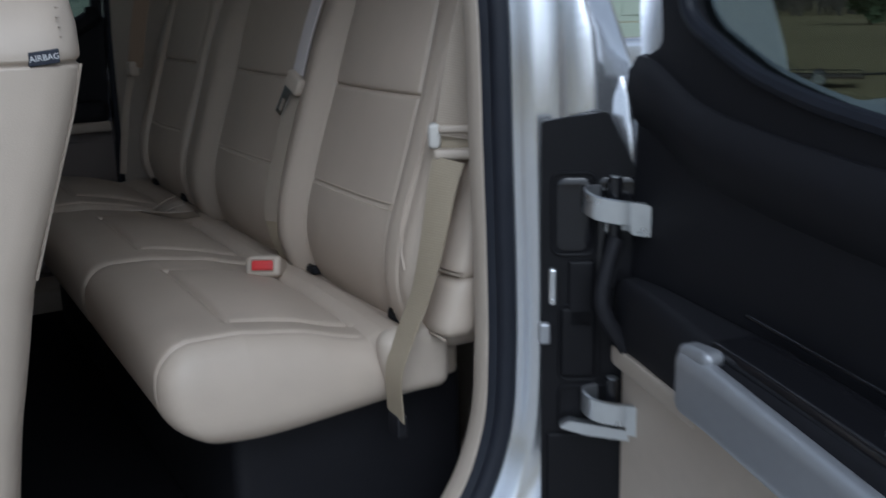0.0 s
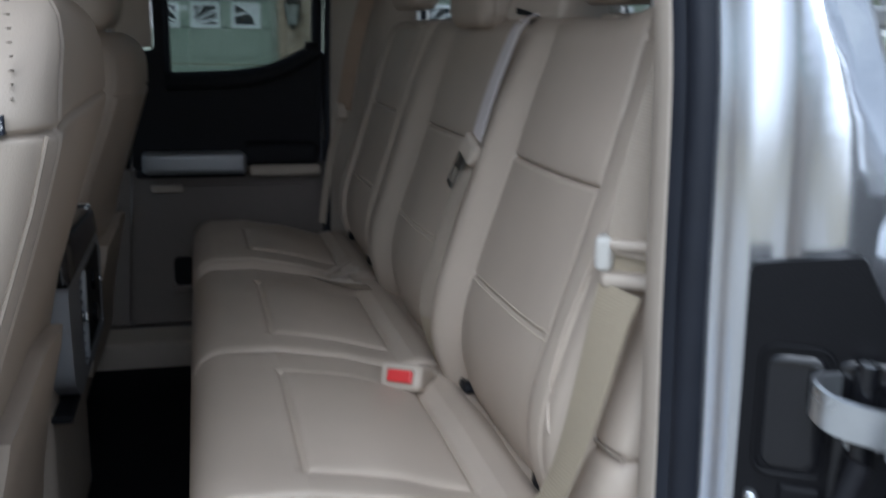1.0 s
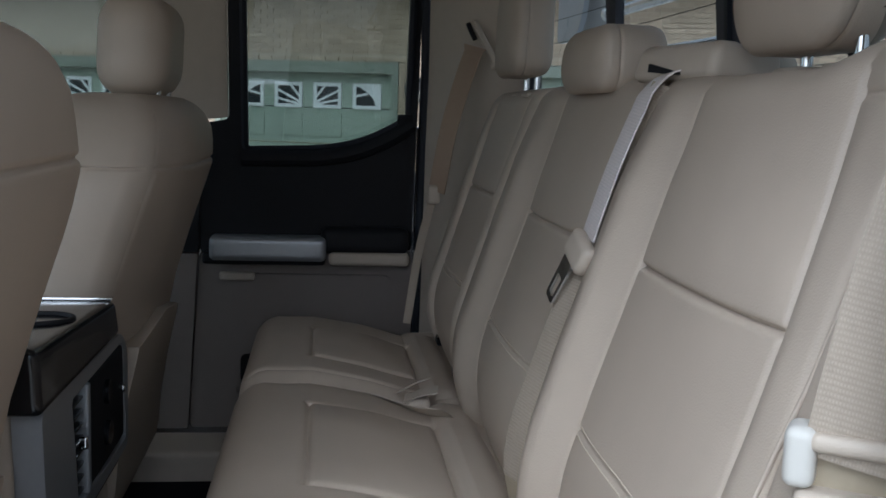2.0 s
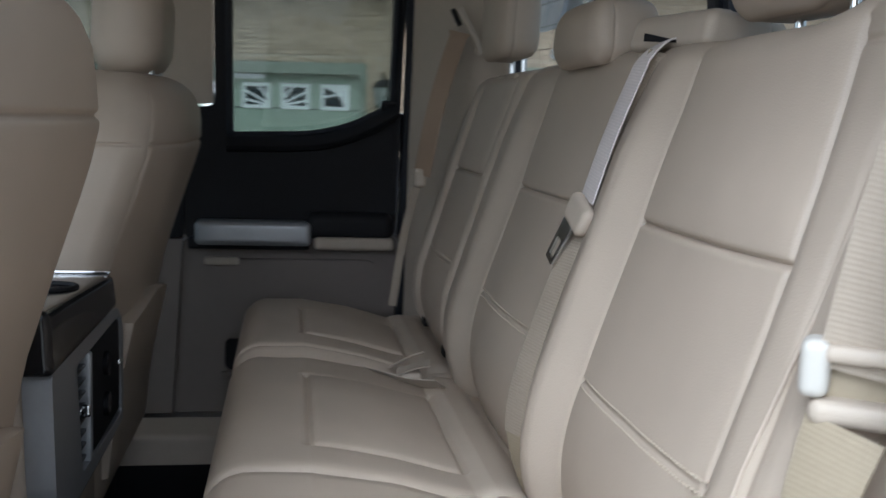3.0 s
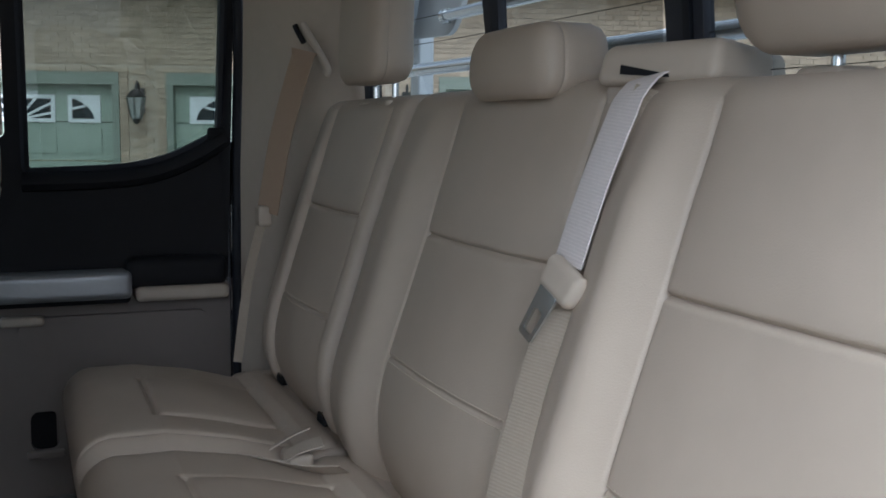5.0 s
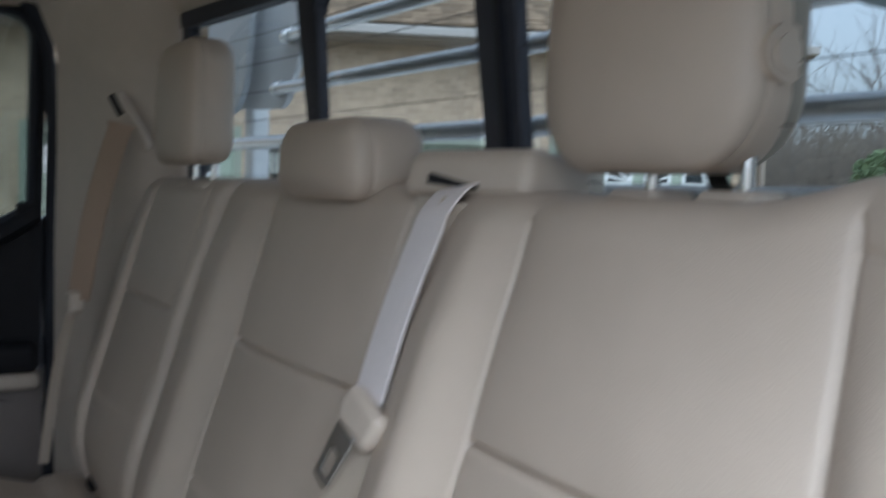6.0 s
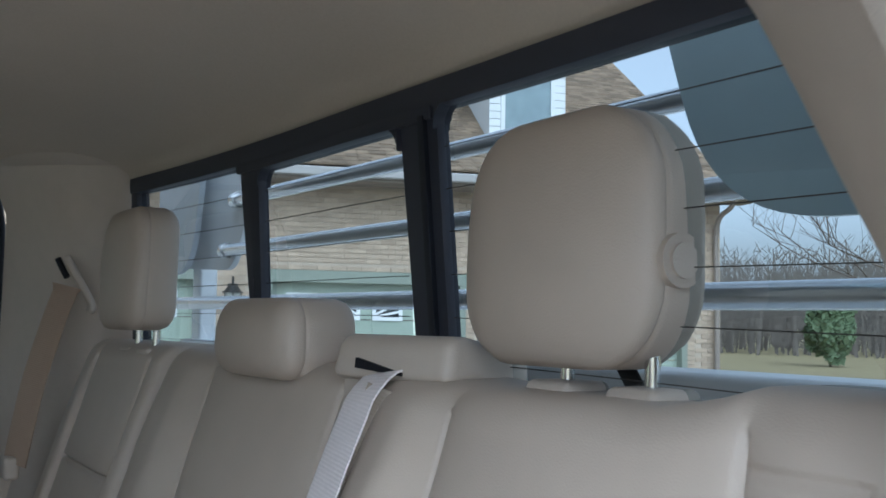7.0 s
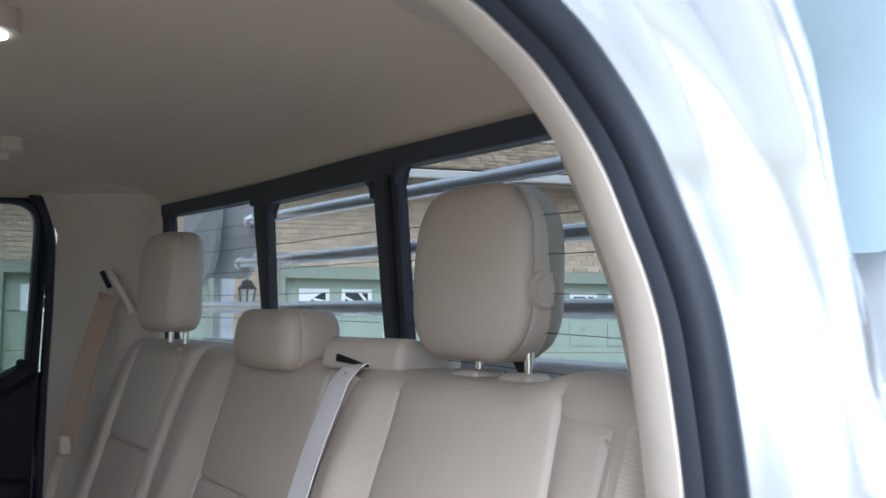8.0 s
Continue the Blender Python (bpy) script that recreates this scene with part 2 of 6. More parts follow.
def tube(points, radius, seg=14, caps=True, bm=None):
    bm = bm or bmesh.new()
    pts = [Vector(p) for p in points]
    rings = []
    n = len(pts)
    side = None
    for i, p in enumerate(pts):
        t = (pts[min(i + 1, n - 1)] - pts[max(i - 1, 0)]).normalized()
        if side is None:
            side = t.orthogonal().normalized()
        side = (side - t * side.dot(t)).normalized()
        up = t.cross(side)
        rad = radius(i / max(n - 1, 1)) if callable(radius) else radius
        rings.append([bm.verts.new(p + (side * math.cos(a) + up * math.sin(a)) * rad) for a in [2 * math.pi * k / seg for k in range(seg)]])
    for a, b in zip(rings, rings[1:]):
        for k in range(seg):
            bm.faces.new((a[k], a[(k + 1) % seg], b[(k + 1) % seg], b[k]))
    if caps:
        bm.faces.new(rings[0][::-1])
        bm.faces.new(rings[-1])
    return bm


def sweep(path, profile, closed_profile=True, bm=None, caps=True):
    """path: list of (origin, out, across) frames; profile: list of (u along out, v along across)."""
    bm = bm or bmesh.new()
    rings = [[bm.verts.new(Vector(o) + Vector(a) * u + Vector(c) * w) for u, w in profile] for o, a, c in path]
    m = len(profile)
    for p, q in zip(rings, rings[1:]):
        for k in range(m if closed_profile else m - 1):
            bm.faces.new((p[k], p[(k + 1) % m], q[(k + 1) % m], q[k]))
    if caps and closed_profile:
        bm.faces.new(rings[0][::-1])
        bm.faces.new(rings[-1])
    bmesh.ops.recalc_face_normals(bm, faces=bm.faces)
    return bm


def spline(pts, n):
    """Catmull-Rom points through the given ones."""
    P = [Vector(p) for p in pts]
    P = [P[0] * 2 - P[1]] + P + [P[-1] * 2 - P[-2]]
    out = []
    for i in range(1, len(P) - 2):
        for k in range(n):
            t = k / n
            a, b, c, d = P[i - 1], P[i], P[i + 1], P[i + 2]
            out.append(0.5 * ((2 * b) + (c - a) * t + (2 * a - 5 * b + 4 * c - d) * t * t + (3 * b - a - 3 * c + d) * t ** 3))
    out.append(P[-2])
    return out


def slab(outline, axis, a, b, bevel=0.0, holes=()):
    """A plate cut to an outline (two coordinates), from a to b along axis 'x', 'y' or 'z'."""
    bm = bmesh.new()

    def place(u, w, d):
        return {"x": (d, u, w), "y": (u, d, w), "z": (u, w, d)}[axis]
    edges = []
    for loop in (outline, *holes):
        vs = [bm.verts.new(place(u, w, a)) for u, w in loop]
        edges += [bm.edges.new((vs[i], vs[(i + 1) % len(vs)])) for i in range(len(vs))]
    bmesh.ops.triangle_fill(bm, use_beauty=True, use_dissolve=False, edges=edges)
    faces = list(bm.faces)
    ext = bmesh.ops.extrude_face_region(bm, geom=faces)
    mv = [g for g in ext["geom"] if isinstance(g, bmesh.types.BMVert)]
    off = Vector(place(0, 0, b)) - Vector(place(0, 0, a))
    bmesh.ops.translate(bm, verts=mv, vec=off)
    bmesh.ops.recalc_face_normals(bm, faces=bm.faces)
    if bevel:
        eds = [e for e in bm.edges if e.is_manifold and e.calc_face_angle(0) > radians(50)]
        bmesh.ops.bevel(bm, geom=eds, offset=bevel, segments=2, affect="EDGES", clamp_overlap=True)
    return bm


def rounded(corners, r, n=6):
    """Outline with rounded corners; a corner may carry its own radius as a third number."""
    out = []
    m = len(corners)
    for i in range(m):
        p, c, q = Vector(corners[i - 1][:2]), Vector(corners[i][:2]), Vector(corners[(i + 1) % m][:2])
        rr = corners[i][2] if len(corners[i]) > 2 else r
        rr = min(rr, (p - c).length * 0.49, (q - c).length * 0.49)
        a, b = c + (p - c).normalized() * rr, c + (q - c).normalized() * rr
        for k in range(n + 1):
            t = k / n
            out.append(tuple((1 - t) ** 2 * a + 2 * t * (1 - t) * c + t * t * b))
    return out


def ribbon(points, across, width, thick=0.0016, tuck=0.0):
    """A flat belt through points; across gives its width direction at each point."""
    bm = bmesh.new()
    uvl = bm.loops.layers.uv.new("UVMap")
    pts = [Vector(p) for p in points]
    rings, run = [], [0.0]
    for p, q in zip(pts, pts[1:]):
        run.append(run[-1] + (q - p).length)
    cols = 8
    for i, p in enumerate(pts):
        c = Vector(across[i] if isinstance(across, list) else across).normalized()
        t = (pts[min(i + 1, len(pts) - 1)] - pts[max(i - 1, 0)]).normalized()
        c = (c - t * c.dot(t)).normalized()
        nrm = t.cross(c)
        front = [p + c * width * (k / cols - 0.5) + nrm * thick * (0.5 + 0.3 * math.sin(math.pi * k / cols)) for k in range(cols + 1)]
        back = [p + c * width * (k / cols - 0.5) - nrm * thick * 0.5 for k in range(cols, -1, -1)]
        rings.append([bm.verts.new(x) for x in front + back])
    m = len(rings[0])
    for i, (a, b) in enumerate(zip(rings, rings[1:])):
        for k in range(m):
            f = bm.faces.new((a[k], a[(k + 1) % m], b[(k + 1) % m], b[k]))
            us = (k, k + 1, k + 1, k)
            for lp, u, w in zip(f.loops, us, (run[i], run[i], run[i + 1], run[i + 1])):
                lp[uvl].uv = ((u if u <= cols else m - 1 - u + 1) / cols, w * 10)
    bmesh.ops.recalc_face_normals(bm, faces=bm.faces)
    return bm


def at_x(table, x):
    """Linear interpolation in a short table of pairs."""
    if x <= table[0][0]:
        return table[0][1]
    for (a, p), (b, q) in zip(table, table[1:]):
        if x <= b:
            t = (x - a) / (b - a)
            return p + (q - p) * t
    return table[-1][1]


def smooth_at(table, x):
    if x <= table[0][0]:
        return table[0][1]
    for (a, p), (b, q) in zip(table, table[1:]):
        if x <= b:
            t = (x - a) / (b - a)
            t = t * t * (3 - 2 * t)
            return p + (q - p) * t
    return table[-1][1]


def groove(d, w):
    return math.exp(-(d / w) ** 2)


def fill_lines(stops, step):
    """Grid lines from stop to stop, at most step apart."""
    out = []
    for a, b in zip(stops, stops[1:]):
        n = max(1, math.ceil((b - a) / step - 1e-6))
        out += [a + (b - a) * i / n for i in range(n)]
    return out + [stops[-1]]


def with_seams(a, b, seams, step):
    s = {a, b}
    for k in (a, b):
        for d in (0.004, 0.010, 0.018, 0.028):
            s.add(k + d if k == a else k - d)
    for m in seams:
        for d in (-0.012, -0.007, -0.0045, -0.003, -0.0015, 0, 0.0015, 0.003, 0.0045, 0.007, 0.012):
            if a < m + d < b:
                s.add(m + d)
    s = sorted(s)
    keep = [s[0]]
    for q in s[1:]:
        if q - keep[-1] > 0.0008:
            keep.append(q)
    return fill_lines(keep, step)


# ---- cab structure ----
def back_y(z):
    """Front of the backrest: leaning back above, tucked in towards the crease below."""
    return 0.25 + 0.32 * (z - 1.36) + 2.6 * max(0.0, 1.20 - z) ** 2


def rear_y(x, z):
    """The slightly bowed rear window plane."""
    return 0.386 - 0.095 * x * x - 0.05 * (z - 1.7)


floor = part("floor", grid_box(lines(-0.97, 0.86, 8), lines(-1.7, 0.44, 8), [0.66, 0.69, 0.72], 0.002), CARPET)
tagged(floor, "black carpeted cab floor", "floor", kind="structure")


def ceiling_z(x, y):
    back = min(1.0, max(0.0, (y - 0.02) / 0.33))
    side = 0.045 * (abs(x) / 0.8) ** 3.2 * (1 - back)
    return 1.862 - side - 0.077 * back ** 2 - 0.046 * max(0.0, x) ** 1.5 * max(0.0, y) / 0.352


bm = bmesh.new()
xs, ys = lines(-0.90, 0.80, 40), lines(-1.5, 0.352, 40)
rows = [[bm.verts.new((x, y * (1 - max(0.0, y) / 0.352) + max(0.0, y) / 0.352 * (rear_y(x, 1.8) + 0.006), ceiling_z(x, y))) for x in xs] for y in ys]
top = [[bm.verts.new((x, y, 1.90)) for x in xs] for y in ys]
for a in (rows, top):
    for p, q in zip(a, a[1:]):
        for i in range(len(xs) - 1):
            bm.faces.new((p[i], q[i], q[i + 1], p[i + 1]) if a is rows else (p[i], p[i + 1], q[i + 1], q[i]))
ceiling = part("ceiling", bm, HEADLINER)
tagged(ceiling, "beige fabric headliner of the cab", "ceiling", kind="structure")

wall_rear = part("wall_rear", soft_box(-0.80, 0.80, 0.40, 0.45, 0.70, 1.49, 0.01), PLASTIC_BEIGE)
tagged(wall_rear, "beige lower rear wall behind the bench", "wall", kind="structure")
roof = part("roof", soft_box(-0.96, 0.90, -1.7, 0.405, 1.895, 1.93, 0.015), PAINT)
tagged(roof, "silver painted cab roof", "roof", kind="structure")

# rear window with sliding middle pane
window = thing("window_rear", (0, 0.37, 1.5), "black framed sliding rear cab window with tinted panes", "window", kind="structure")


def bend(ob_bm):
    for v in ob_bm.verts:
        v.co.y += rear_y(v.co.x, v.co.z)
        v.co.z -= 0.046 * max(0.0, v.co.x) ** 1.5 * max(0.0, v.co.z - 1.47) / 0.33
    return ob_bm


PANES = [(-0.637, -0.250, 1.766, 0.006), (-0.206, 0.142, 1.756, 0.02), (0.214, 0.720, 1.770, 0.02)]
box_lines = lines(-0.66, 0.74, 26)
fr = grid_box(box_lines, [-0.006, 0.0, 0.020], [1.767, 1.780, 1.793], 0.004)
wpart("window_frame", bend(fr), HAZED_BLACK, window, "black header over the panes")
wpart("window_frame", bend(grid_box(lines(-0.268, 0.208, 10), [-0.008, 0.0, 0.018], [1.756, 1.763, 1.770], 0.003)), HAZED_BLACK, window)
wpart("window_frame", bend(grid_box(box_lines, [-0.004, 0.0, 0.020], [1.455, 1.47, 1.485], 0.004)), HAZED_BLACK, window)
for a, b, d0, d1, taper in ((-0.264, -0.204, -0.006, 0.010, 0.024), (0.140, 0.212, -0.004, 0.012, 0.006)):
    mu = grid_box(lines(a, b, 3), [d0, 0.0, d1], lines(1.47, 1.772, 6), 0.005)
    for v in mu.verts:
        down = (1.772 - v.co.z) / 0.172
        v.co.x += down * (taper + (0.012 if a > 0 else 0.0)) if v.co.x < (a + b) / 2 else down * (0.003 if a < 0 else 0.011)
    wpart("mullion", bend(mu), HAZED_BLACK, window)
groove_bar = grid_box([0.184, 0.190, 0.196], [-0.009, -0.003], lines(1.48, 1.762, 6), 0.002)
for v in groove_bar.verts:
    v.co.x += 0.012 * (1.772 - v.co.z) / 0.172
wpart("mullion", bend(groove_bar), RUBBER, window)
for a, b in ((-0.66, -0.637),):
    wpart("window_frame", bend(grid_box(lines(a, b, 2), [-0.004, 0.0, 0.020], lines(1.47, 1.772, 6), 0.004)), HAZED_BLACK, window)
# rounded corner fillets of the panes
for cx, cz, sx in ((-0.206, 1.757, 1), (0.141, 1.757, -1), (0.211, 1.769, 1)):
    r = 0.022
    prof = [(cx, cz)] + [(cx + sx * (r - r * math.sin(t)), cz - (r - r * math.cos(t))) for t in [math.pi / 2 * k / 6 for k in range(7)]]
    wpart("corner_gusset", bend(slab(prof, "y", -0.006, 0.012)), HAZED_BLACK, window)
for a, b, t, r in PANES:
    g = bmesh.new()
    cols = [[g.verts.new((x, 0.006, z)) for z in (1.475, t + 0.003)] for x in lines(a - 0.002, b + 0.002, 8)]
    for p, q in zip(cols, cols[1:]):
        g.faces.new((p[0], q[0], q[1], p[1]))
    pane = wpart("pane", bend(g), GLASS_REAR, window, "tinted glass pane with defroster wires")
    for k in range(7):
        z = 1.50 + 0.0385 * k
        if z < t - 0.01:
            wire = grid_box(lines(a, b, 8), [0.0035, 0.0045], [z, z + 0.0008], 0.0)
            under(pane, part("defroster_wire", bend(wire), LINE))

# pillar trims between rear window and the door openings
def pillar(name, path, label):
    """path: (z, inner xy, mid xy, outer xy) sections from bottom to top."""
    bmp = bmesh.new()
    rings = []
    for z, *pts in path:
        P = [Vector((x, y, z)) for x, y in pts]
        c = spline(P, 6)
        back = [p + Vector((0, 0.03, 0)) for p in reversed(c)]
        rings.append([bmp.verts.new(p) for p in c + back])
    m = len(rings[0])
    for a, b in zip(rings, rings[1:]):
        for k in range(m):
            bmp.faces.new((a[k], a[(k + 1) % m], b[(k + 1) % m], b[k]))
    bmesh.ops.recalc_face_normals(bmp, faces=bmp.faces)
    return tagged(part(name, bmp, PLASTIC_BEIGE), label, "trim", kind="structure")


pillar("trim_pillar_far", [
    (0.74, (-0.70, 0.40), (-0.82, 0.30), (-0.945, 0.185)),
    (1.10, (-0.70, 0.39), (-0.82, 0.288), (-0.945, 0.190)),
    (1.42, (-0.695, 0.365), (-0.780, 0.270), (-0.935, 0.190)),
    (1.58, (-0.69, 0.348), (-0.757, 0.264), (-0.905, 0.190)),
    (1.74, (-0.685, 0.338), (-0.745, 0.252), (-0.868, 0.185)),
    (1.815, (-0.675, 0.335), (-0.735, 0.240), (-0.84, 0.15)),
    (1.85, (-0.64, 0.30), (-0.69, 0.20), (-0.79, 0.08)),
], "beige moulded pillar trim beside the rear window")
pillar("trim_pillar_near", [
    (0.74, (0.70, 0.40), (0.74, 0.36), (0.775, 0.315), (0.806, 0.270)),
    (1.10, (0.70, 0.38), (0.74, 0.35), (0.775, 0.31), (0.806, 0.268)),
    (1.40, (0.70, 0.345), (0.735, 0.318), (0.768, 0.292), (0.806, 0.252)),
    (1.46, (0.706, 0.340), (0.735, 0.300), (0.775, 0.268), (0.808, 0.236)),
    (1.52, (0.715, 0.335), (0.735, 0.282), (0.785, 0.243), (0.808, 0.226)),
    (1.56, (0.705, 0.335), (0.724, 0.282), (0.775, 0.240), (0.800, 0.224)),
    (1.60, (0.693, 0.335), (0.712, 0.282), (0.763, 0.237), (0.790, 0.222)),
    (1.64, (0.672, 0.333), (0.691, 0.281), (0.748, 0.233), (0.778, 0.215)),
    (1.68, (0.651, 0.331), (0.671, 0.280), (0.731, 0.227), (0.764, 0.206)),
    (1.72, (0.629, 0.329), (0.649, 0.279), (0.716, 0.217), (0.753, 0.188)),
    (1.75, (0.608, 0.327), (0.629, 0.278), (0.700, 0.202), (0.746, 0.160)),
    (1.79, (0.575, 0.322), (0.600, 0.265), (0.672, 0.175), (0.738, 0.095)),
    (1.825, (0.53, 0.30), (0.56, 0.23), (0.640, 0.130), (0.730, 0.01)),
    (1.85, (0.50, 0.26), (0.53, 0.18), (0.60, 0.07), (0.70, -0.05)),
], "beige moulded pillar trim beside the open door")

# door opening on the driver side: beige edge trim, rubber seal and painted jamb, one behind the other
OPEN = [(0.845, -1.5, 0.79), (0.845, -0.9, 0.775), (0.845, -0.3, 0.77), (0.845, -0.01, 0.775), (0.845, 0.082, 0.80), (0.845, 0.167, 0.87), (0.845, 0.209, 0.96), (0.845, 0.219, 1.06), (0.845, 0.219, 1.18), (0.845, 0.216, 1.30),
        (0.842, 0.216, 1.40), (0.836, 0.217, 1.48), (0.822, 0.217, 1.56), (0.812, 0.215, 1.60), (0.799, 0.208, 1.64), (0.786, 0.198, 1.68), (0.775, 0.180, 1.715), (0.768, 0.150, 1.748), (0.760, 0.09, 1.785), (0.755, -0.02, 1.808), (0.750, -0.3, 1.825), (0.750, -0.9, 1.825), (0.750, -1.5, 1.80)]
loop = spline(OPEN, 6)


def opening(dx):
    """Sections round the opening; out points away from its middle."""
    out = []
    n = len(loop)
    for i, p in enumerate(loop):
        t = (loop[min(i + 1, n - 1)] - loop[max(i - 1, 0)]).normalized()
        out.append((Vector((p.x + dx, p.y, p.z)), Vector((0, t.z, -t.y)).normalized(), Vector((1, 0, 0))))
    return out


edge = part("trim_opening_edge", sweep(opening(0.0), [(0.055, -0.046), (0.014, -0.034), (0.004, -0.028), (0.001, -0.018), (0.000, -0.004), (0.002, 0.003), (0.010, 0.006), (0.055, -0.03)]), PLASTIC_BEIGE)
tagged(edge, "beige edge trim round the door opening", "trim", kind="structure")
seal = part("trim_door_seal", sweep(opening(0.0), [(0.006, 0.001), (0.003, 0.006), (0.006, 0.012), (0.0095, 0.015), (0.009, 0.018), (0.011, 0.025), (0.016, 0.030), (0.026, 0.031), (0.05, 0.0)]), RUBBER)
tagged(seal, "black rubber weather seal round the door opening", "seal", kind="structure")
jamb = part("wall_body_side", sweep(opening(0.011), [(u + 0.016, w) for u, w in ((0.012, -0.004), (0.010, 0.012), (0.014, 0.022), (0.020, 0.028), (0.022, 0.040), (0.030, 0.046), (0.042, 0.050), (0.050, 0.062), (0.054, 0.082), (0.066, 0.094), (0.082, 0.098), (0.118, 0.102), (0.118, 0.086), (0.06, 0.03), (0.03, -0.004))]), PAINT, sharp=60)
EDGE = [(1.31, 0.985), (1.376, 0.975), (1.417, 0.950), (1.48, 0.915), (1.543, 0.876), (1.59, 0.868), (1.632, 0.858), (1.738, 0.838), (1.80, 0.812), (1.88, 0.780)]
for v in jamb.data.vertices:
    if v.co.z > 1.31:
        v.co.x = min(v.co.x, at_x(EDGE, v.co.z) + 0.75 * max(0.0, 0.34 - v.co.y))
tagged(jamb, "silver painted body jamb round the door opening", "car body", kind="structure")

# outer body side behind the opening, and the bed beyond it
skin = bmesh.new()
rings = []
for z in (0.55, 0.9, 1.2, 1.31, 1.376, 1.417, 1.48, 1.54, 1.60, 1.66, 1.72, 1.78, 1.83, 1.88):
    xe = at_x(EDGE, z) - 0.006
    y0 = at_x([(1.42, 0.330), (1.60, 0.335), (1.72, 0.310), (1.83, 0.260), (1.88, 0.20)], z)
    run_ = spline([(xe - 0.012, y0, z), (xe, y0 + 0.012, z), (xe - 0.012, y0 + 0.034, z), (xe - 0.06, y0 + 0.070, z), (0.74, y0 + 0.095, z)], 4)
    rings.append([skin.verts.new(p) for p in run_] + [skin.verts.new(p - Vector((0.012, 0.008, 0))) for p in reversed(run_)])
for a, b in zip(rings, rings[1:]):
    for k in range(len(a)):
        skin.faces.new((a[k], a[(k + 1) % len(a)], b[(k + 1) % len(a)], b[k]))
bmesh.ops.recalc_face_normals(skin, faces=skin.faces)
tagged(part("wall_cab_corner", skin, PAINT), "silver painted outer cab corner", "car body", kind="structure")
for k, sx in enumerate((1, -1)):
    b = soft_box(min(sx * 0.88, sx * 0.985), max(sx * 0.88, sx * 0.985), 0.53, 2.3, 0.55, 1.335, 0.03)
    tagged(part("wall_bed_side", b, PAINT), "silver painted pickup bed side", "car body", kind="structure")
tagged(part("wall_bed_front", soft_box(-0.90, 0.90, 0.515, 0.55, 0.62, 1.29, 0.012), PAINT), "silver painted front wall of the bed", "car body", kind="structure")
tagged(part("wall_sill", soft_box(0.80, 0.97, -1.6, 0.30, 0.56, 0.745, 0.02), PAINT), "silver painted door sill below the opening", "car body", kind="structure")

# far side body: closed rear door with its own window
door = thing("rear_door", (-0.96, -0.06, 0.78), "closed far rear door with black upper panel and beige lower panel", "car door")


def far_x(z):
    """Inner face of the far door, leaning in towards the roof."""
    return -0.96 + (0.0 if z < 1.40 else 0.22 * (z - 1.40))


def lean_far(bm_, base=0.0):
    for v in bm_.verts:
        v.co.x += far_x(v.co.z) + base
    return bm_


win_far = rounded([(-0.190, 1.405), (-0.02, 1.412, 0.09), (0.06, 1.430, 0.05), (0.150, 1.478, 0.012), (0.150, 1.80, 0.05), (-0.192, 1.805, 0.03)], 0.01, 8)
panel_up = rounded([(-0.286, 1.178), (0.168, 1.19), (0.172, 1.83, 0.05), (-0.225, 1.83), (-0.225, 1.465), (-0.282, 1.455)], 0.012)
up = slab(panel_up, "x", -0.03, 0.0, 0.004, [win_far[::-1]])
bmesh.ops.triangulate(up, faces=up.faces)
lean_far(up)
wpart("upper_panel", up, BLACK_PLASTIC, door, "black textured plastic upper panel", sharp=30)
sill = sweep([(Vector((far_x(z) + 0.004, y, z)), Vector((0, -math.sin(a), math.cos(a))), Vector((1, 0, 0))) for (y, z), a in
              zip([tuple(p)[1:] for p in spline([(0, -0.20, 1.392), (0, -0.05, 1.396), (0, 0.03, 1.408), (0, 0.10, 1.436), (0, 0.158, 1.472)], 6)], [0.02, 0.02, 0.02, 0.02, 0.03, 0.05, 0.08, 0.1, 0.13, 0.16, 0.2, 0.24, 0.28, 0.33, 0.38, 0.42, 0.45, 0.48, 0.5, 0.5, 0.5, 0.5, 0.5, 0.5, 0.5])],
             [(0.012, -0.015), (0.010, 0.004), (0.002, 0.014), (-0.012, 0.018), (-0.022, 0.012), (-0.026, 0.0), (-0.02, -0.015)])
wpart("sill_ledge", sill, BLACK_PLASTIC, door, "soft black ledge below the glass")
g = slab(rounded([(-0.20, 1.39), (0.16, 1.39), (0.16, 1.82), (-0.20, 1.82)], 0.01), "x", -0.022, -0.020)
pane = wpart("pane", lean_far(g), GLASS_TINT, door, "tinted door glass", smooth=False)
seal_far = []
for i, (y, z) in enumerate(win_far + win_far[:1]):
    p, q = win_far[i % len(win_far) - 1], win_far[(i + 1) % len(win_far)]
    t = Vector((0, q[0] - p[0], q[1] - p[1]))
    t = t.normalized() if t.length > 1e-9 else Vector((0, 1, 0))
    seal_far.append((Vector((far_x(z), y, z)), Vector((0, t.z, -t.y)), Vector((1, 0, 0))))
wpart("glass_seal", sweep(seal_far, [(-0.004, -0.02), (-0.004, 0.004), (0.004, 0.007), (0.010, 0.003), (0.010, -0.02)], caps=False), RUBBER, door)
# Lower door parts carry the far side's shade in their colour.
wpart("lower_panel", lean_far(slab(rounded([(-0.31, 0.79), (0.172, 0.79), (0.172, 1.187), (-0.288, 1.176)], 0.012), "x", -0.03, -0.006, 0.003)), SHADED_BEIGE, door, "beige plastic lower panel with shade in its colour")
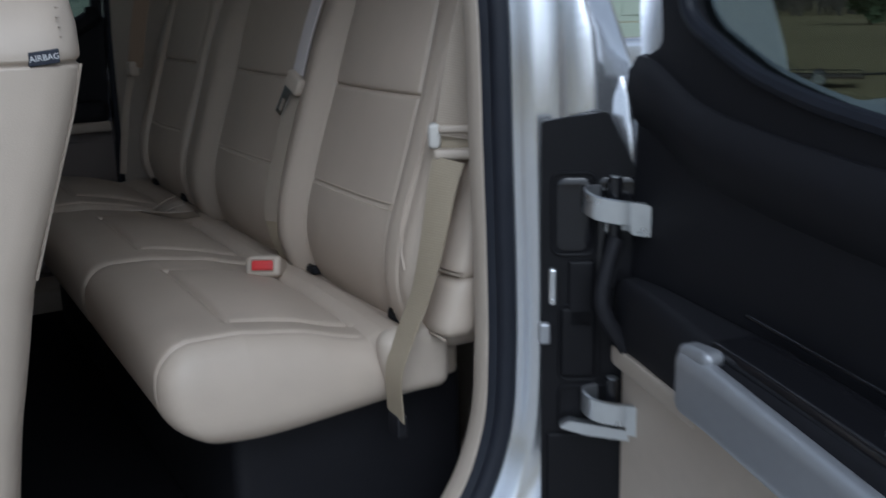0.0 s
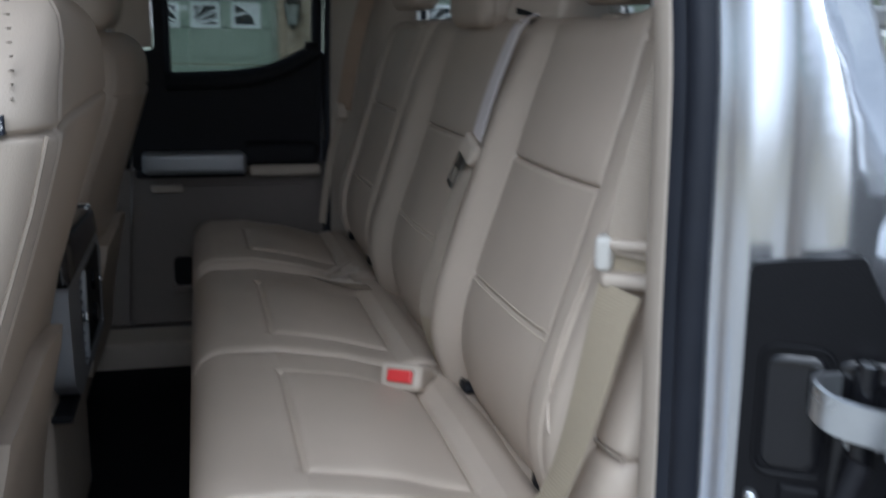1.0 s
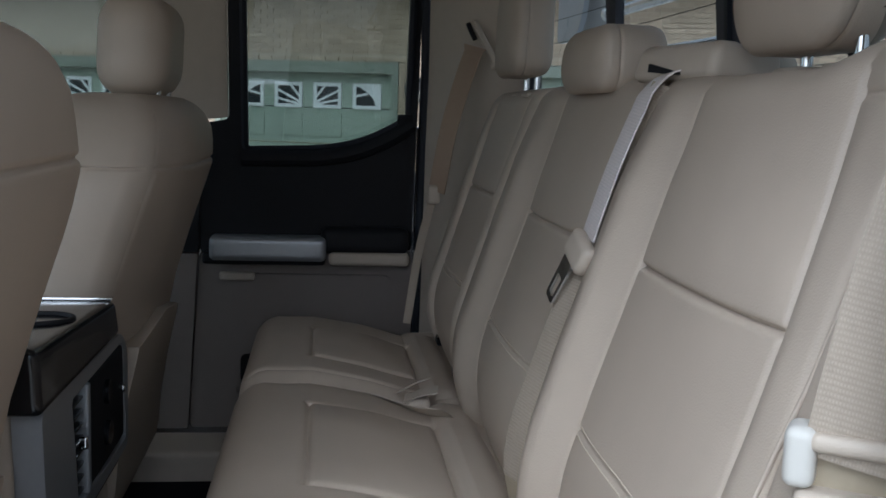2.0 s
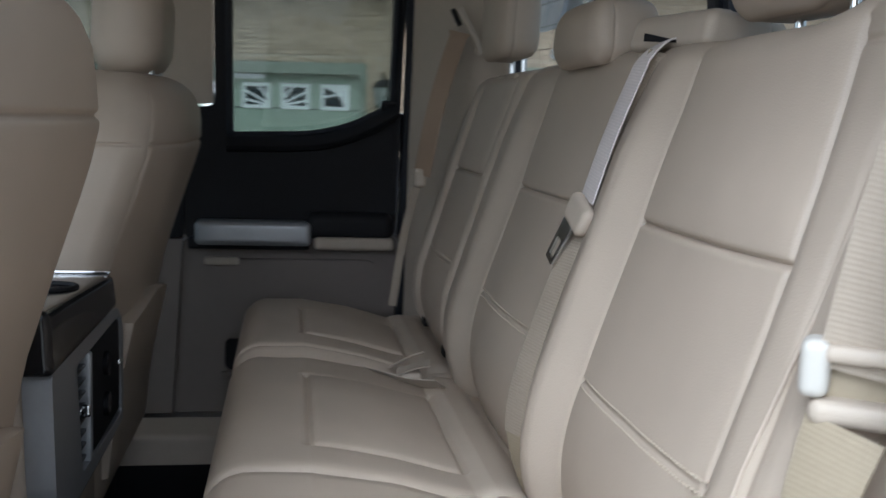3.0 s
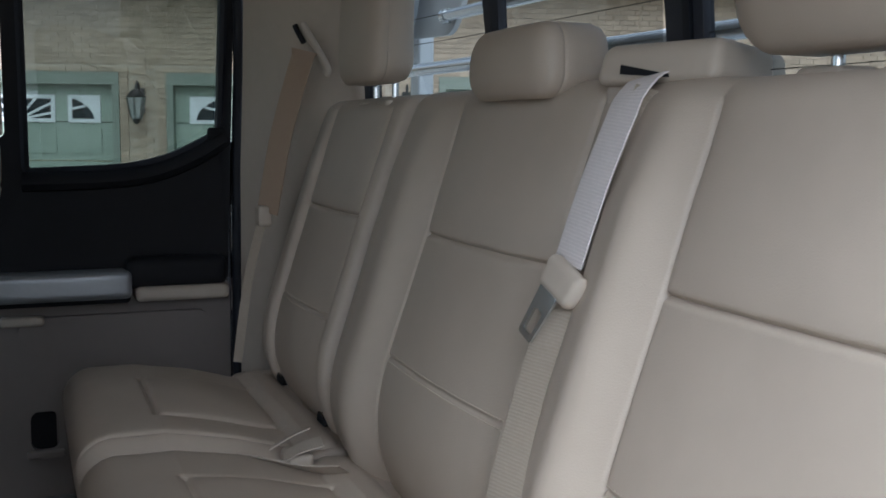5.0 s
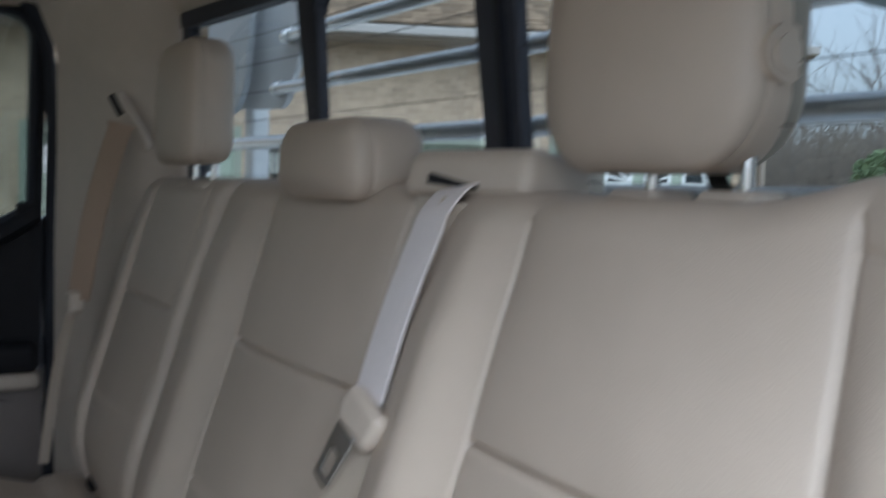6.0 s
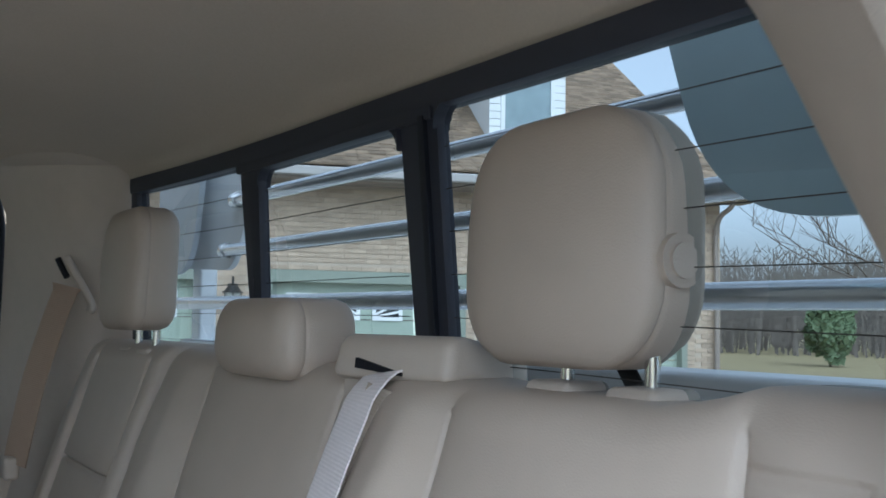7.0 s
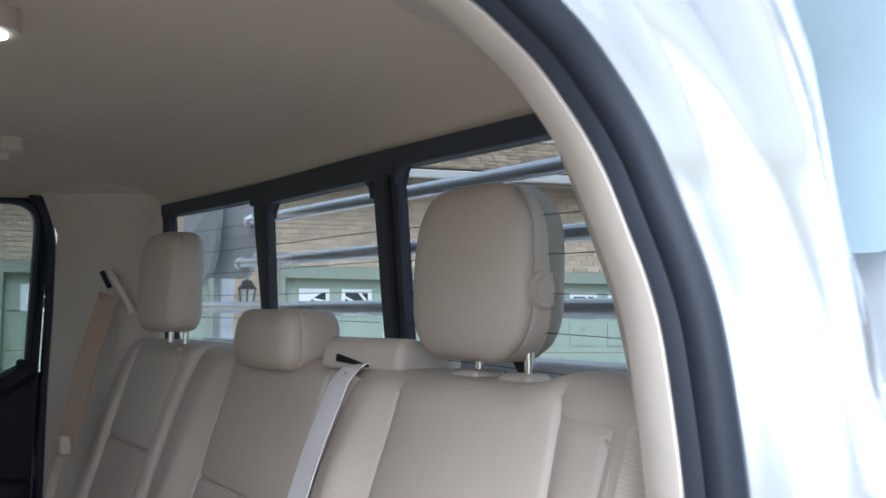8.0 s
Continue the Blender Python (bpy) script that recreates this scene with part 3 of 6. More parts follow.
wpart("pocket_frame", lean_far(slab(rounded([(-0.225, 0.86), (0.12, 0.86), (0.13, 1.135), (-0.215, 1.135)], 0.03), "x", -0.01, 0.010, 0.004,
      [rounded([(-0.20, 0.885, 0.02), (-0.15, 0.885, 0.02), (-0.15, 0.96, 0.02), (-0.20, 0.96, 0.02)], 0.02)[::-1]])), SHADED_BEIGE, door, "beige map pocket with shade in its colour")
# Black plate stands in for the shade inside the pocket's opening.
wpart("pocket_hole", lean_far(slab(rounded([(-0.200, 0.88), (-0.155, 0.88), (-0.155, 0.955), (-0.200, 0.955)], 0.01), "x", -0.012, -0.003)), BLACK_PLASTIC, door)
wpart("pocket_lip", lean_far(soft_box(0.004, 0.018, -0.208, -0.142, 0.872, 0.886, 0.004)), SHADED_BEIGE, door)
wpart("armrest", lean_far(soft_box(0.0, 0.058, -0.012, 0.160, 1.162, 1.190, 0.010)), PLASTIC_BEIGE, door, "beige armrest cap")
wpart("armrest_bolster", lean_far(soft_box(0.0, 0.05, -0.03, 0.160, 1.184, 1.244, 0.02)), BLACK_PLASTIC, door)
wpart("door_pull", lean_far(soft_box(0.0, 0.062, -0.262, -0.018, 1.170, 1.222, 0.012)), SILVER_TRIM, door, "satin silver door pull bar")
wpart("pull_cup", lean_far(soft_box(0.0, 0.045, -0.278, -0.02, 1.160, 1.184, 0.008)), BLACK_PLASTIC, door)
wpart("pocket_lip", lean_far(soft_box(0.0, 0.022, -0.245, -0.17, 1.122, 1.140, 0.006)), PLASTIC_BEIGE, door)
strip = tube([(far_x(z) + 0.004, 0.176, z) for z in lines(1.13, 1.46, 10)], 0.0045)
wpart("edge_strip", strip, CHROME, door, "bright door edge strip")
wpart("corner_cap", lean_far(soft_box(-0.004, 0.012, 0.128, 0.165, 1.462, 1.486, 0.006)), BLACK_PLASTIC, door)

tagged(part("trim_far_seal", tube(spline([(-0.955, 0.182, 0.78), (-0.952, 0.184, 1.15), (-0.945, 0.184, 1.42), (-0.905, 0.182, 1.62), (-0.878, 0.172, 1.75), (-0.855, 0.125, 1.825), (-0.845, 0.0, 1.845), (-0.845, -0.4, 1.845)], 8), 0.010), RUBBER), "black rubber seal round the far door", "seal", kind="structure")
# The lowest trim piece takes the door panel's painted shade.
for pts_, mat_, lab_ in (([(-0.46, 1.462), (-0.285, 1.462), (-0.228, 1.468), (-0.228, 1.86), (-0.46, 1.86)], PLASTIC_BEIGE, "beige trim of the far belt pillar"),
                         ([(-0.46, 1.180), (-0.290, 1.180), (-0.285, 1.460), (-0.46, 1.460)], BLACK_PLASTIC, "black middle trim of the far belt pillar"),
                         ([(-0.46, 0.79), (-0.312, 0.79), (-0.292, 1.176), (-0.46, 1.176)], SHADED_BEIGE, "lower trim of the far belt pillar with shade in its colour")):
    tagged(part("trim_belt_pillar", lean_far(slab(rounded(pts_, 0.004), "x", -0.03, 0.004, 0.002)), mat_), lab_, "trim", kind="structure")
tagged(part("trim_sill_far", soft_box(-0.96, -0.82, -1.4, 0.26, 0.70, 0.782, 0.012), PLASTIC_BEIGE), "beige door sill trim", "trim", kind="structure")
tagged(part("wall_far_front", lean_far(slab(rounded([(-1.7, 0.66), (-0.46, 0.66), (-0.46, 1.40), (-1.7, 1.36)], 0.01), "x", -0.03, 0.0)), BLACK_PLASTIC), "black front door panel", "wall", kind="structure")
tagged(part("window_far_front", lean_far(slab(rounded([(-1.45, 1.38), (-0.45, 1.38), (-0.45, 1.83), (-1.10, 1.83)], 0.03), "x", -0.022, -0.018)), GLASS_TINT, smooth=False), "tinted glass of the far front door", "window", kind="structure")
tagged(part("wall_far_body", slab(rounded([(-1.7, 0.55), (0.5, 0.55), (0.5, 1.36), (-1.7, 1.36)], 0.01), "x", -1.06, -0.995), PAINT), "silver painted far body side", "car body", kind="structure")
tagged(part("wall_dash", soft_box(-0.85, 0.85, -1.75, -1.45, 0.66, 1.42, 0.06), BLACK_PLASTIC), "black dashboard at the cab's front", "wall", kind="structure")
wind = slab([(-0.80, 1.42), (0.80, 1.42), (0.74, 1.86), (-0.74, 1.86)], "y", -1.66, -1.655)
for v in wind.verts:
    v.co.y += 0.6 * (v.co.z - 1.42)
tagged(part("window_front", wind, GLASS_CLEAR, smooth=False), "clear windscreen", "window", kind="structure")


# ---- rear bench ----
FACES = []


def backrest(x0, x1, table, inserts, top_z, creases=()):
    seams_x = [s for i in inserts for s in i[:2]] + list(creases) + ([0.702] if x1 > 0.7 else [])
    xs_ = with_seams(x0, x1, seams_x, 0.012)
    zs_ = with_seams(1.030, top_z, [1.213, 1.36, 1.50], 0.014)
    ys_ = [0, 0.006, 0.014, 0.026, 0.05, 0.08, 0.10]

    def warp(p, front, topside):
        x, d, z = p
        w = max(0.0, 1 - d / 0.03)
        h = smooth_at(table, x)
        fade = min(1.0, max(0.0, (top_z - 0.01 - z) / 0.10))
        h *= 0.35 + 0.65 * fade
        for a, b in inserts:
            aa, bb = a + 0.010 * (1.213 - min(z, 1.213)) / 0.15, b - 0.02 * (1.36 - min(z, 1.36)) / 0.2
            inside = aa - 0.001 <= x <= bb + 0.001
            g_ = max(groove(x - a, 0.0028), groove(x - b, 0.0028)) * (1 if z < top_z - 0.02 else 0)
            h -= 0.0045 * g_
            if inside:
                h -= 0.0055 * groove(z - 1.36, 0.0026) + 0.0028 * groove(z - 1.213, 0.0022)
                u = (x - a) / (b - a)
                v = 4 * u * (1 - u)
                h += 0.007 * v
                if z > 1.362:
                    h += 0.003 * min(1, (z - 1.362) / 0.02) * min(1, v * 4)
        if x > 0.651:
            h -= 0.0030 * groove(z - 1.500, 0.003) * (1 if x < 0.70 else 0) + (0.0030 * groove(x - 0.702, 0.003) if z < 1.502 else 0)
        for c in creases:
            h -= 0.022 * groove(x - c, 0.009)
        h += 0.003 * groove(z - 1.10, 0.05)
        n_ = noise.noise(Vector((x * 9, z * 9, 1.7))) * 0.0022 + noise.noise(Vector((x * 24, z * 20, 5.1))) * 0.0007
        rise = (0.016 * min(1.0, max(0.0, (x - 0.54) / 0.1)) - 0.008 * min(1.0, max(0.0, (x - 0.22) / 0.14))) * max(0.0, (z - 1.44) / 0.095)
        pull_in = (0.007 + 0.018 * min(1.0, max(0.0, (z - 1.36) / 0.16))) * groove(x - 0.649, 0.045) if x > 0.5 else 0.0
        return Vector((x - pull_in, back_y(z) + d - (h + n_) * w, z + rise))
    FACES.append(warp)
    return grid_box(xs_, ys_, zs_, 0.024, warp)


def cushion(x0, x1, inserts, creases=()):
    hem = x1 - 0.034
    seams_x = [s for i in inserts for s in i] + list(creases) + [hem]
    xs_ = with_seams(x0, x1, seams_x, 0.014)
    ys_ = with_seams(-0.150, 0.215, [-0.040, 0.130, 0.158], 0.014)
    zs_ = [0.966, 0.974, 0.984, 0.993, 1.003, 1.015, 1.03, 1.045, 1.06, 1.072, 1.08]

    def warp(p, front, topside):
        x, y, z = p
        w = max(0.0, (z - 1.0) / 0.08)
        h = at_x([(-0.150, 0.006), (-0.11, 0.017), (-0.04, 0.016), (0.05, 0.0), (0.11, -0.017), (0.130, -0.021), (0.152, -0.014), (0.18, -0.018), (0.215, -0.036)], y)
        for a, b in inserts:
            inside = a - 0.001 <= x <= b + 0.001
            if -0.046 < y < 0.136:
                h -= 0.0026 * max(groove(x - a, 0.0045), groove(x - b, 0.0045))
            if inside:
                h -= 0.0048 * groove(y + 0.040, 0.0036) + 0.0042 * groove(y - 0.130, 0.0036)
                u, v = (x - a) / (b - a), (y + 0.04) / 0.170
                if 0 < v < 1:
                    h += 0.011 * max(0.0, 4 * u * (1 - u)) ** 0.6 * max(0.0, 4 * v * (1 - v)) ** 0.6
        for c in creases:
            h -= 0.012 * groove(x - c, 0.006)
        h -= 0.0042 * groove(x - hem, 0.0032) * (1 if y < 0.12 else 0)
        edge_ = min(x - x0, x1 - x)
        h -= 0.012 * max(0.0, 1 - edge_ / 0.06) ** 2
        h += noise.noise(Vector((x * 10, y * 10, 8.3))) * 0.003 + noise.noise(Vector((x * 30, y * 26, 2.3))) * 0.0008
        low = max(0.0, (1.03 - z) / 0.064)
        ahead = min(1.0, max(0.0, (-y - 0.02) / 0.138))
        yy = y + 0.050 * low ** 2 * ahead
        for c in creases:
            yy += 0.007 * groove(x - c, 0.008) * ahead ** 2
        yy += 0.0042 * groove(x - hem, 0.0032) * ahead
        end_ = max(0.0, 1 - (x1 - x) / 0.16)
        z -= 0.010 * low ** 1.3 * math.exp(-((y + 0.03) / 0.11) ** 2) * end_
        xx = x + 0.012 * end_ * max(0.0, 1 - ((z - 0.99) / 0.07) ** 2) * max(0.0, 1 - ((y - 0.0) / 0.17) ** 2)
        return Vector((xx, yy, z + h * w))
    return grid_box(xs_, ys_, zs_, 0.034, warp)


def headrest(name, parent, x0, x1, y0, y1, z0, z1, r, label):
    xm, zm = (x0 + x1) / 2, (z0 + z1) / 2

    def warp(p, front, topside):
        x, y, z = p
        u = (z - z0) / (z1 - z0)
        s = 1.0 - 0.5 * max(0.0, y - y0 - 0.045) - 0.07 * max(0.0, u - 0.55) - (0.30 * max(0.0, u - 0.70) ** 1.5 if z1 - z0 > 0.12 else 0.0) - 0.10 * max(0.0, 0.25 - u)
        depth = (y - y0) / (y1 - y0)
        yy = y + 0.035 * (z - zm) * (1 - 0.6 * depth)
        e = ((x - xm) / (x1 - x0) * 2) ** 2
        yy += (0.008 * e + 0.004 * ((z - zm) / (z1 - z0) * 2) ** 2) * max(0.0, 1 - depth * 2.5)
        n_ = noise.noise(Vector((x * 18, y * 18, z * 18))) * 0.0016
        gr = 0.0018 * groove(y - (y0 + 0.030), 0.0022)
        d = Vector((x - xm, 0, z - zm))
        d.normalize()
        out = Vector((xm + (x - xm) * s, yy - n_, z))
        return out - d * gr
    ysr = sorted({y0, y0 + 0.004, y0 + 0.010, y0 + 0.018, y0 + 0.025, y0 + 0.0275, y0 + 0.030, y0 + 0.0325, y0 + 0.035, y0 + 0.045, (y0 + y1) / 2 + 0.01, y1 - 0.02, y1 - 0.008, y1})

    def ax(a, b):
        return sorted({a, b, *[a + r * t for t in (0.1, 0.3, 0.55, 0.8, 1)], *[b - r * t for t in (0.1, 0.3, 0.55, 0.8, 1)], *lines(a + r, b - r, 8)})
    return wpart(name, grid_box(ax(x0, x1), ysr, ax(z0, z1), (r, 0.018, r), warp), LEATHER, parent, label, sharp=60)


def posts(head, xs_, y, z0, z1):
    for x in xs_:
        wpart("post", tube([(x, y, z0), (x, y, z1)], 0.0052), CHROME, head)


wide = thing("rear_seat_wide", (0.2, 0.05, 0.72), "wide beige leather rear bench section with two head restraints", "seat")
narrow = thing("rear_seat_narrow", (-0.5, 0.05, 0.72), "narrow beige leather rear bench section with stitched panels", "seat")
wpart("backrest", backrest(-0.306, 0.748, [(-0.306, -0.03), (-0.265, 0.014), (-0.19, 0.022), (-0.122, 0.0), (0.194, 0.0), (0.218, 0.006), (0.240, -0.012), (0.275, 0.018), (0.315, 0.026), (0.363, 0.0), (0.649, 0.0), (0.675, 0.012), (0.715, 0.008), (0.748, -0.006)],
      [(-0.122, 0.194), (0.363, 0.649)], 1.535, (0.240,)), LEATHER, wide, "stitched leather backrest with bolsters", sharp=80)
wpart("backrest", backrest(-0.735, -0.322, [(-0.735, -0.014), (-0.70, 0.010), (-0.665, 0.010), (-0.651, 0.0), (-0.379, 0.0), (-0.36, 0.008), (-0.335, 0.006), (-0.322, -0.014)],
      [(-0.651, -0.379)], 1.535), LEATHER, narrow, "stitched leather backrest", sharp=80)
wpart("cushion", cushion(-0.252, 0.728, [(-0.118, 0.185), (0.350, 0.645)], (0.262,)), LEATHER, wide, "stitched leather seat cushion", sharp=80)
wpart("cushion", cushion(-0.735, -0.268, [(-0.60, -0.375)], ()), LEATHER, narrow, "stitched leather seat cushion", sharp=80)
for own, a, b in ((wide, -0.22, 0.66), (narrow, -0.70, -0.29)):
    wpart("seat_frame", soft_box(a, b, -0.05, 0.30, 0.722, 0.975, 0.02), BLACK_PLASTIC, own, "black seat support in shadow")



def stitch_row(a, b, z, face, parent):
    st_ = bmesh.new()
    x = a + 0.006
    while x < b - 0.006:
        for dz in (-0.0042, 0.0042):
            y = face(Vector((x, 0, z + dz)), True, False).y
            box(st_, x, x + 0.0032, y - 0.0008, y + 0.002, z + dz - 0.0005, z + dz + 0.0005)
        x += 0.0052
    return wpart("stitching", st_, THREAD, parent, "twin row of beige stitches")


for face, rows_, own in ((FACES[0], ((0.363, 0.649), (-0.122, 0.194)), wide), (FACES[1], ((-0.651, -0.379),), narrow)):
    for a, b in rows_:
        stitch_row(a, b, 1.213, face, own)
h1 = headrest("head_restraint", wide, 0.320, 0.521, 0.322, 0.402, 1.543, 1.716, 0.054, "beige leather head restraint")
posts(h1, (0.408, 0.492), 0.368, 1.52, 1.57)
headrest("head_restraint", wide, -0.056, 0.132, 0.262, 0.352, 1.516, 1.592, 0.026, "low beige leather middle head restraint")
h3 = headrest("head_restraint", narrow, -0.562, -0.371, 0.262, 0.338, 1.553, 1.722, 0.034, "beige leather head restraint")
posts(h3, (-0.505, -0.418), 0.318, 1.52, 1.57)
b = tube([(0.510, 0.360, 1.612), (0.5262, 0.360, 1.612)], 0.017, 24)
under(wide, part("release_button", b, LEATHER))
under(wide, part("release_button", tube([(0.5258, 0.360, 1.612), (0.5282, 0.360, 1.612)], 0.011, 24), PLASTIC_BEIGE))
for own, x, y in ((wide, 0.408, 0.368), (wide, 0.492, 0.368), (narrow, -0.505, 0.318), (narrow, -0.418, 0.318)):
    wpart("post_guide", soft_box(x - 0.024, x + 0.024, y - 0.022, y + 0.022, 1.518, 1.533 if x > 0 else 1.529, 0.007), PLASTIC_BEIGE, own, "beige plastic post guide")

wpart("rear_apron", soft_box(-0.25, 0.70, 0.145, 0.27, 0.975, 1.052, 0.012), LEATHER, wide)
wpart("rear_apron", soft_box(-0.73, -0.27, 0.145, 0.27, 0.975, 1.052, 0.012), LEATHER, narrow)
side = thing("side_bolster", (0.755, 0.25, 1.0), "beige leather side bolster pad between bench and door opening", "seat bolster")


def bolster_warp(p, front, topside):
    x, d, z = p
    h = 0.010 * (1 - ((x - 0.757) / 0.045) ** 2) - 0.005 * groove(z - 1.148, 0.003) - 0.004 * groove(z - 1.478, 0.003)
    return Vector((x, 0.288 + 0.32 * (z - 1.36) + d - h * max(0, 1 - d / 0.03), z))


wpart("upper_pad", grid_box(with_seams(0.714, 0.797, [], 0.012), [0, 0.01, 0.03, 0.06], with_seams(1.142, 1.525, [1.478], 0.02), 0.012, bolster_warp), LEATHER, side)
wpart("lower_pad", grid_box(with_seams(0.712, 0.799, [], 0.012), [0, 0.01, 0.03, 0.06], with_seams(1.064, 1.147, [], 0.02), 0.020, bolster_warp), LEATHER, side, "rounded lower leather pad")
def pad_y(z):
    return 0.288 + 0.32 * (z - 1.36)


rim = [(0.716, 1.146), (0.714, 1.108), (0.722, 1.078), (0.745, 1.068), (0.795, 1.067)]
wpart("piping", tube(spline([(x, pad_y(z) - 0.001, z) for x, z in rim], 6), 0.0018, 8), LEATHER, side)
wpart("piping", tube(spline([(0.716, pad_y(1.146) - 0.002, 1.146), (0.757, pad_y(1.147) - 0.007, 1.147), (0.797, pad_y(1.148) - 0.002, 1.148)], 5), 0.0022, 8), LEATHER_DARK, side)
# raised seam round the outer bolster of the wide backrest
seam_run = [(0.656, 1.497), (0.690, 1.498), (0.704, 1.484), (0.707, 1.45), (0.704, 1.38), (0.698, 1.30), (0.693, 1.23), (0.700, 1.18), (0.718, 1.145)]
wpart("piping", tube([(p.x, FACES[0](Vector((p.x, 0, p.z)), True, False).y - 0.0005, p.z) for p in spline([(x, 0, z) for x, z in seam_run], 8)], 0.0017, 8), LEATHER, wide, "raised leather piping")

cover = thing("belt_retractor_cover", (0.262, 0.33, 1.525), "beige plastic belt retractor cover with a black slot", "cover")
COVER = pose(0.264, 0.298, 0, 0, 0, 14)


def cpart(name, bm_, mat, label=""):
    bmesh.ops.transform(bm_, matrix=COVER, verts=bm_.verts)
    return wpart(name, bm_, mat, cover, label)


def cover_slope(p, front, topside):
    """The housing falls away towards its back and leans in at its ends."""
    up = max(0.0, (p.z - 1.524) / 0.036)
    return Vector((p.x * (1 - 0.05 * up), p.y + 0.010 * up * (1 if p.y < 0.03 else 0), p.z - 0.10 * max(0.0, p.y - 0.02)))


cpart("housing", soft_box(-0.068, 0.070, 0.0, 0.104, 1.524, 1.561, 0.011, cover_slope), PLASTIC_BEIGE)
cpart("base", soft_box(-0.062, 0.064, 0.012, 0.098, 1.49, 1.529, 0.006), PLASTIC_BEIGE)
sl = slab([(-0.028, -0.004), (0.027, -0.0018), (0.027, 0.0008), (-0.028, 0.0042)], "y", -0.0015, 0.004)
bmesh.ops.transform(sl, matrix=pose(-0.006, 0.003, 1.5345, 0, 7, 0), verts=sl.verts)
cpart("slot", sl, BLACK_PLASTIC)

# ---- belts and buckles ----
mid_belt = thing("middle_seat_belt", (0.26, 0.27, 1.5), "pale ribbed middle seat belt with a bright steel tongue", "seat belt")


def on_back(x, z, off):
    return (x, back_y(z) - off, z)


run = [(0.258, 0.322, 1.5335), (0.260, 0.305, 1.532), (0.262, 0.293, 1.526)] + [on_back(0.262 - 0.016 * t, 1.512 - 0.142 * t, 0.018 + 0.003 * math.sin(math.pi * t)) for t in lines(0, 1, 12)]
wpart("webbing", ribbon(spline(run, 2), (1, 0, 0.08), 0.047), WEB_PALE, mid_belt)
# Same belt in darker tones: the crease's shade is put into the webbing.
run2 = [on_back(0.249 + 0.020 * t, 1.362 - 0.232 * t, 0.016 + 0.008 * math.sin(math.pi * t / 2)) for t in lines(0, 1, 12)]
wpart("webbing", ribbon(run2, (1, 0.25, 0.1), 0.044), WEB_BEIGE, mid_belt, "lower belt in the crease, shade in its beige")
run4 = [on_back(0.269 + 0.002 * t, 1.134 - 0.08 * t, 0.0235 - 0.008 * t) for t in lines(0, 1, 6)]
wpart("webbing", ribbon(run4, (1, 0.25, 0.1), 0.042), WEB_SHADED, mid_belt, "lower end, crease shade in its olive tan")
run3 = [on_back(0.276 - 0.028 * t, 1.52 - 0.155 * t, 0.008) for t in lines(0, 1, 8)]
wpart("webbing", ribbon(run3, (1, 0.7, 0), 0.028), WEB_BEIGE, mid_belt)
tg = soft_box(-0.028, 0.028, -0.008, 0.008, -0.016, 0.016, 0.008, lambda p, a, b_: Vector((p.x * (1.0 if p.z > -0.002 else 1.0 + 9 * (p.z + 0.002)), p.y, p.z)))
bmesh.ops.transform(tg, matrix=pose(0.257, back_y(1.356) - 0.024, 1.356, -18, 20, 0), verts=tg.verts)
wpart("tongue_grip", tg, PLASTIC_BEIGE, mid_belt, "beige plastic tongue grip")
blade = slab(rounded([(-0.013, -0.048), (0.010, -0.048), (0.013, 0.0), (-0.016, 0.0)], 0.004), "y", -0.0015, 0.0015, 0.0005, [rounded([(-0.008, -0.042), (0.006, -0.042), (0.006, -0.020), (-0.008, -0.020)], 0.003)[::-1]])
bmesh.ops.transform(blade, matrix=pose(0.250, back_y(1.344) - 0.028, 1.347, -18, 22, 0), verts=blade.verts)
wpart("tongue_blade", blade, TONGUE, mid_belt, "bright steel tongue", sharp=30)

far_belt = thing("far_seat_belt", (-0.70, 0.26, 1.6), "tan shoulder belt through its guide loop on the far pillar", "seat belt")
ring = tube(spline([(-0.710, 0.254, 1.664), (-0.703, 0.266, 1.640), (-0.690, 0.282, 1.608), (-0.680, 0.290, 1.586), (-0.684, 0.288, 1.578)], 5), 0.0065)
wpart("guide_loop", ring, PLASTIC_BEIGE, far_belt)
wpart("loop_slot", tube(spline([(-0.720, 0.243, 1.662), (-0.714, 0.250, 1.645), (-0.708, 0.256, 1.632)], 4), 0.005), BLACK_PLASTIC, far_belt)
wpart("webbing", ribbon(spline([(-0.703, 0.256, 1.618), (-0.697, 0.236, 1.56), (-0.700, 0.210, 1.46), (-0.717, 0.192, 1.34)], 6), [Vector((0.45, 0.3, -0.9))] + [Vector((0.75, 0.5, -0.25))] * 18, 0.048), WEB_TAN, far_belt)
wpart("webbing", ribbon(spline([(-0.738, 0.190, 1.335), (-0.752, 0.165, 1.22), (-0.758, 0.145, 1.07)], 6), (0.2, 0.9, 0), 0.016), WEB_BEIGE, far_belt)
wpart("belt_guide", soft_box(-0.752, -0.712, 0.176, 0.200, 1.315, 1.352, 0.007), PLASTIC_BEIGE, far_belt, "beige belt guide clip")

near_belt = thing("near_seat_belt", (0.74, 0.22, 1.3), "tan shoulder belt through a pale guide clip beside the open door", "seat belt")
low_run = spline([(0.764, 0.222, 1.292), (0.764, 0.212, 1.26), (0.770, 0.192, 1.19), (0.777, 0.170, 1.13), (0.778, 0.146, 1.08), (0.773, 0.130, 1.03), (0.766, 0.134, 0.968)], 6)
wpart("webbing", ribbon(low_run, [Vector((0.85, 0.52, 0)).lerp(Vector((1.0, -0.02, 0)), min(1.0, k / 18)) for k in range(len(low_run))], 0.046), WEB_SHADED, near_belt, "belt below the guide, shade in its olive tan")
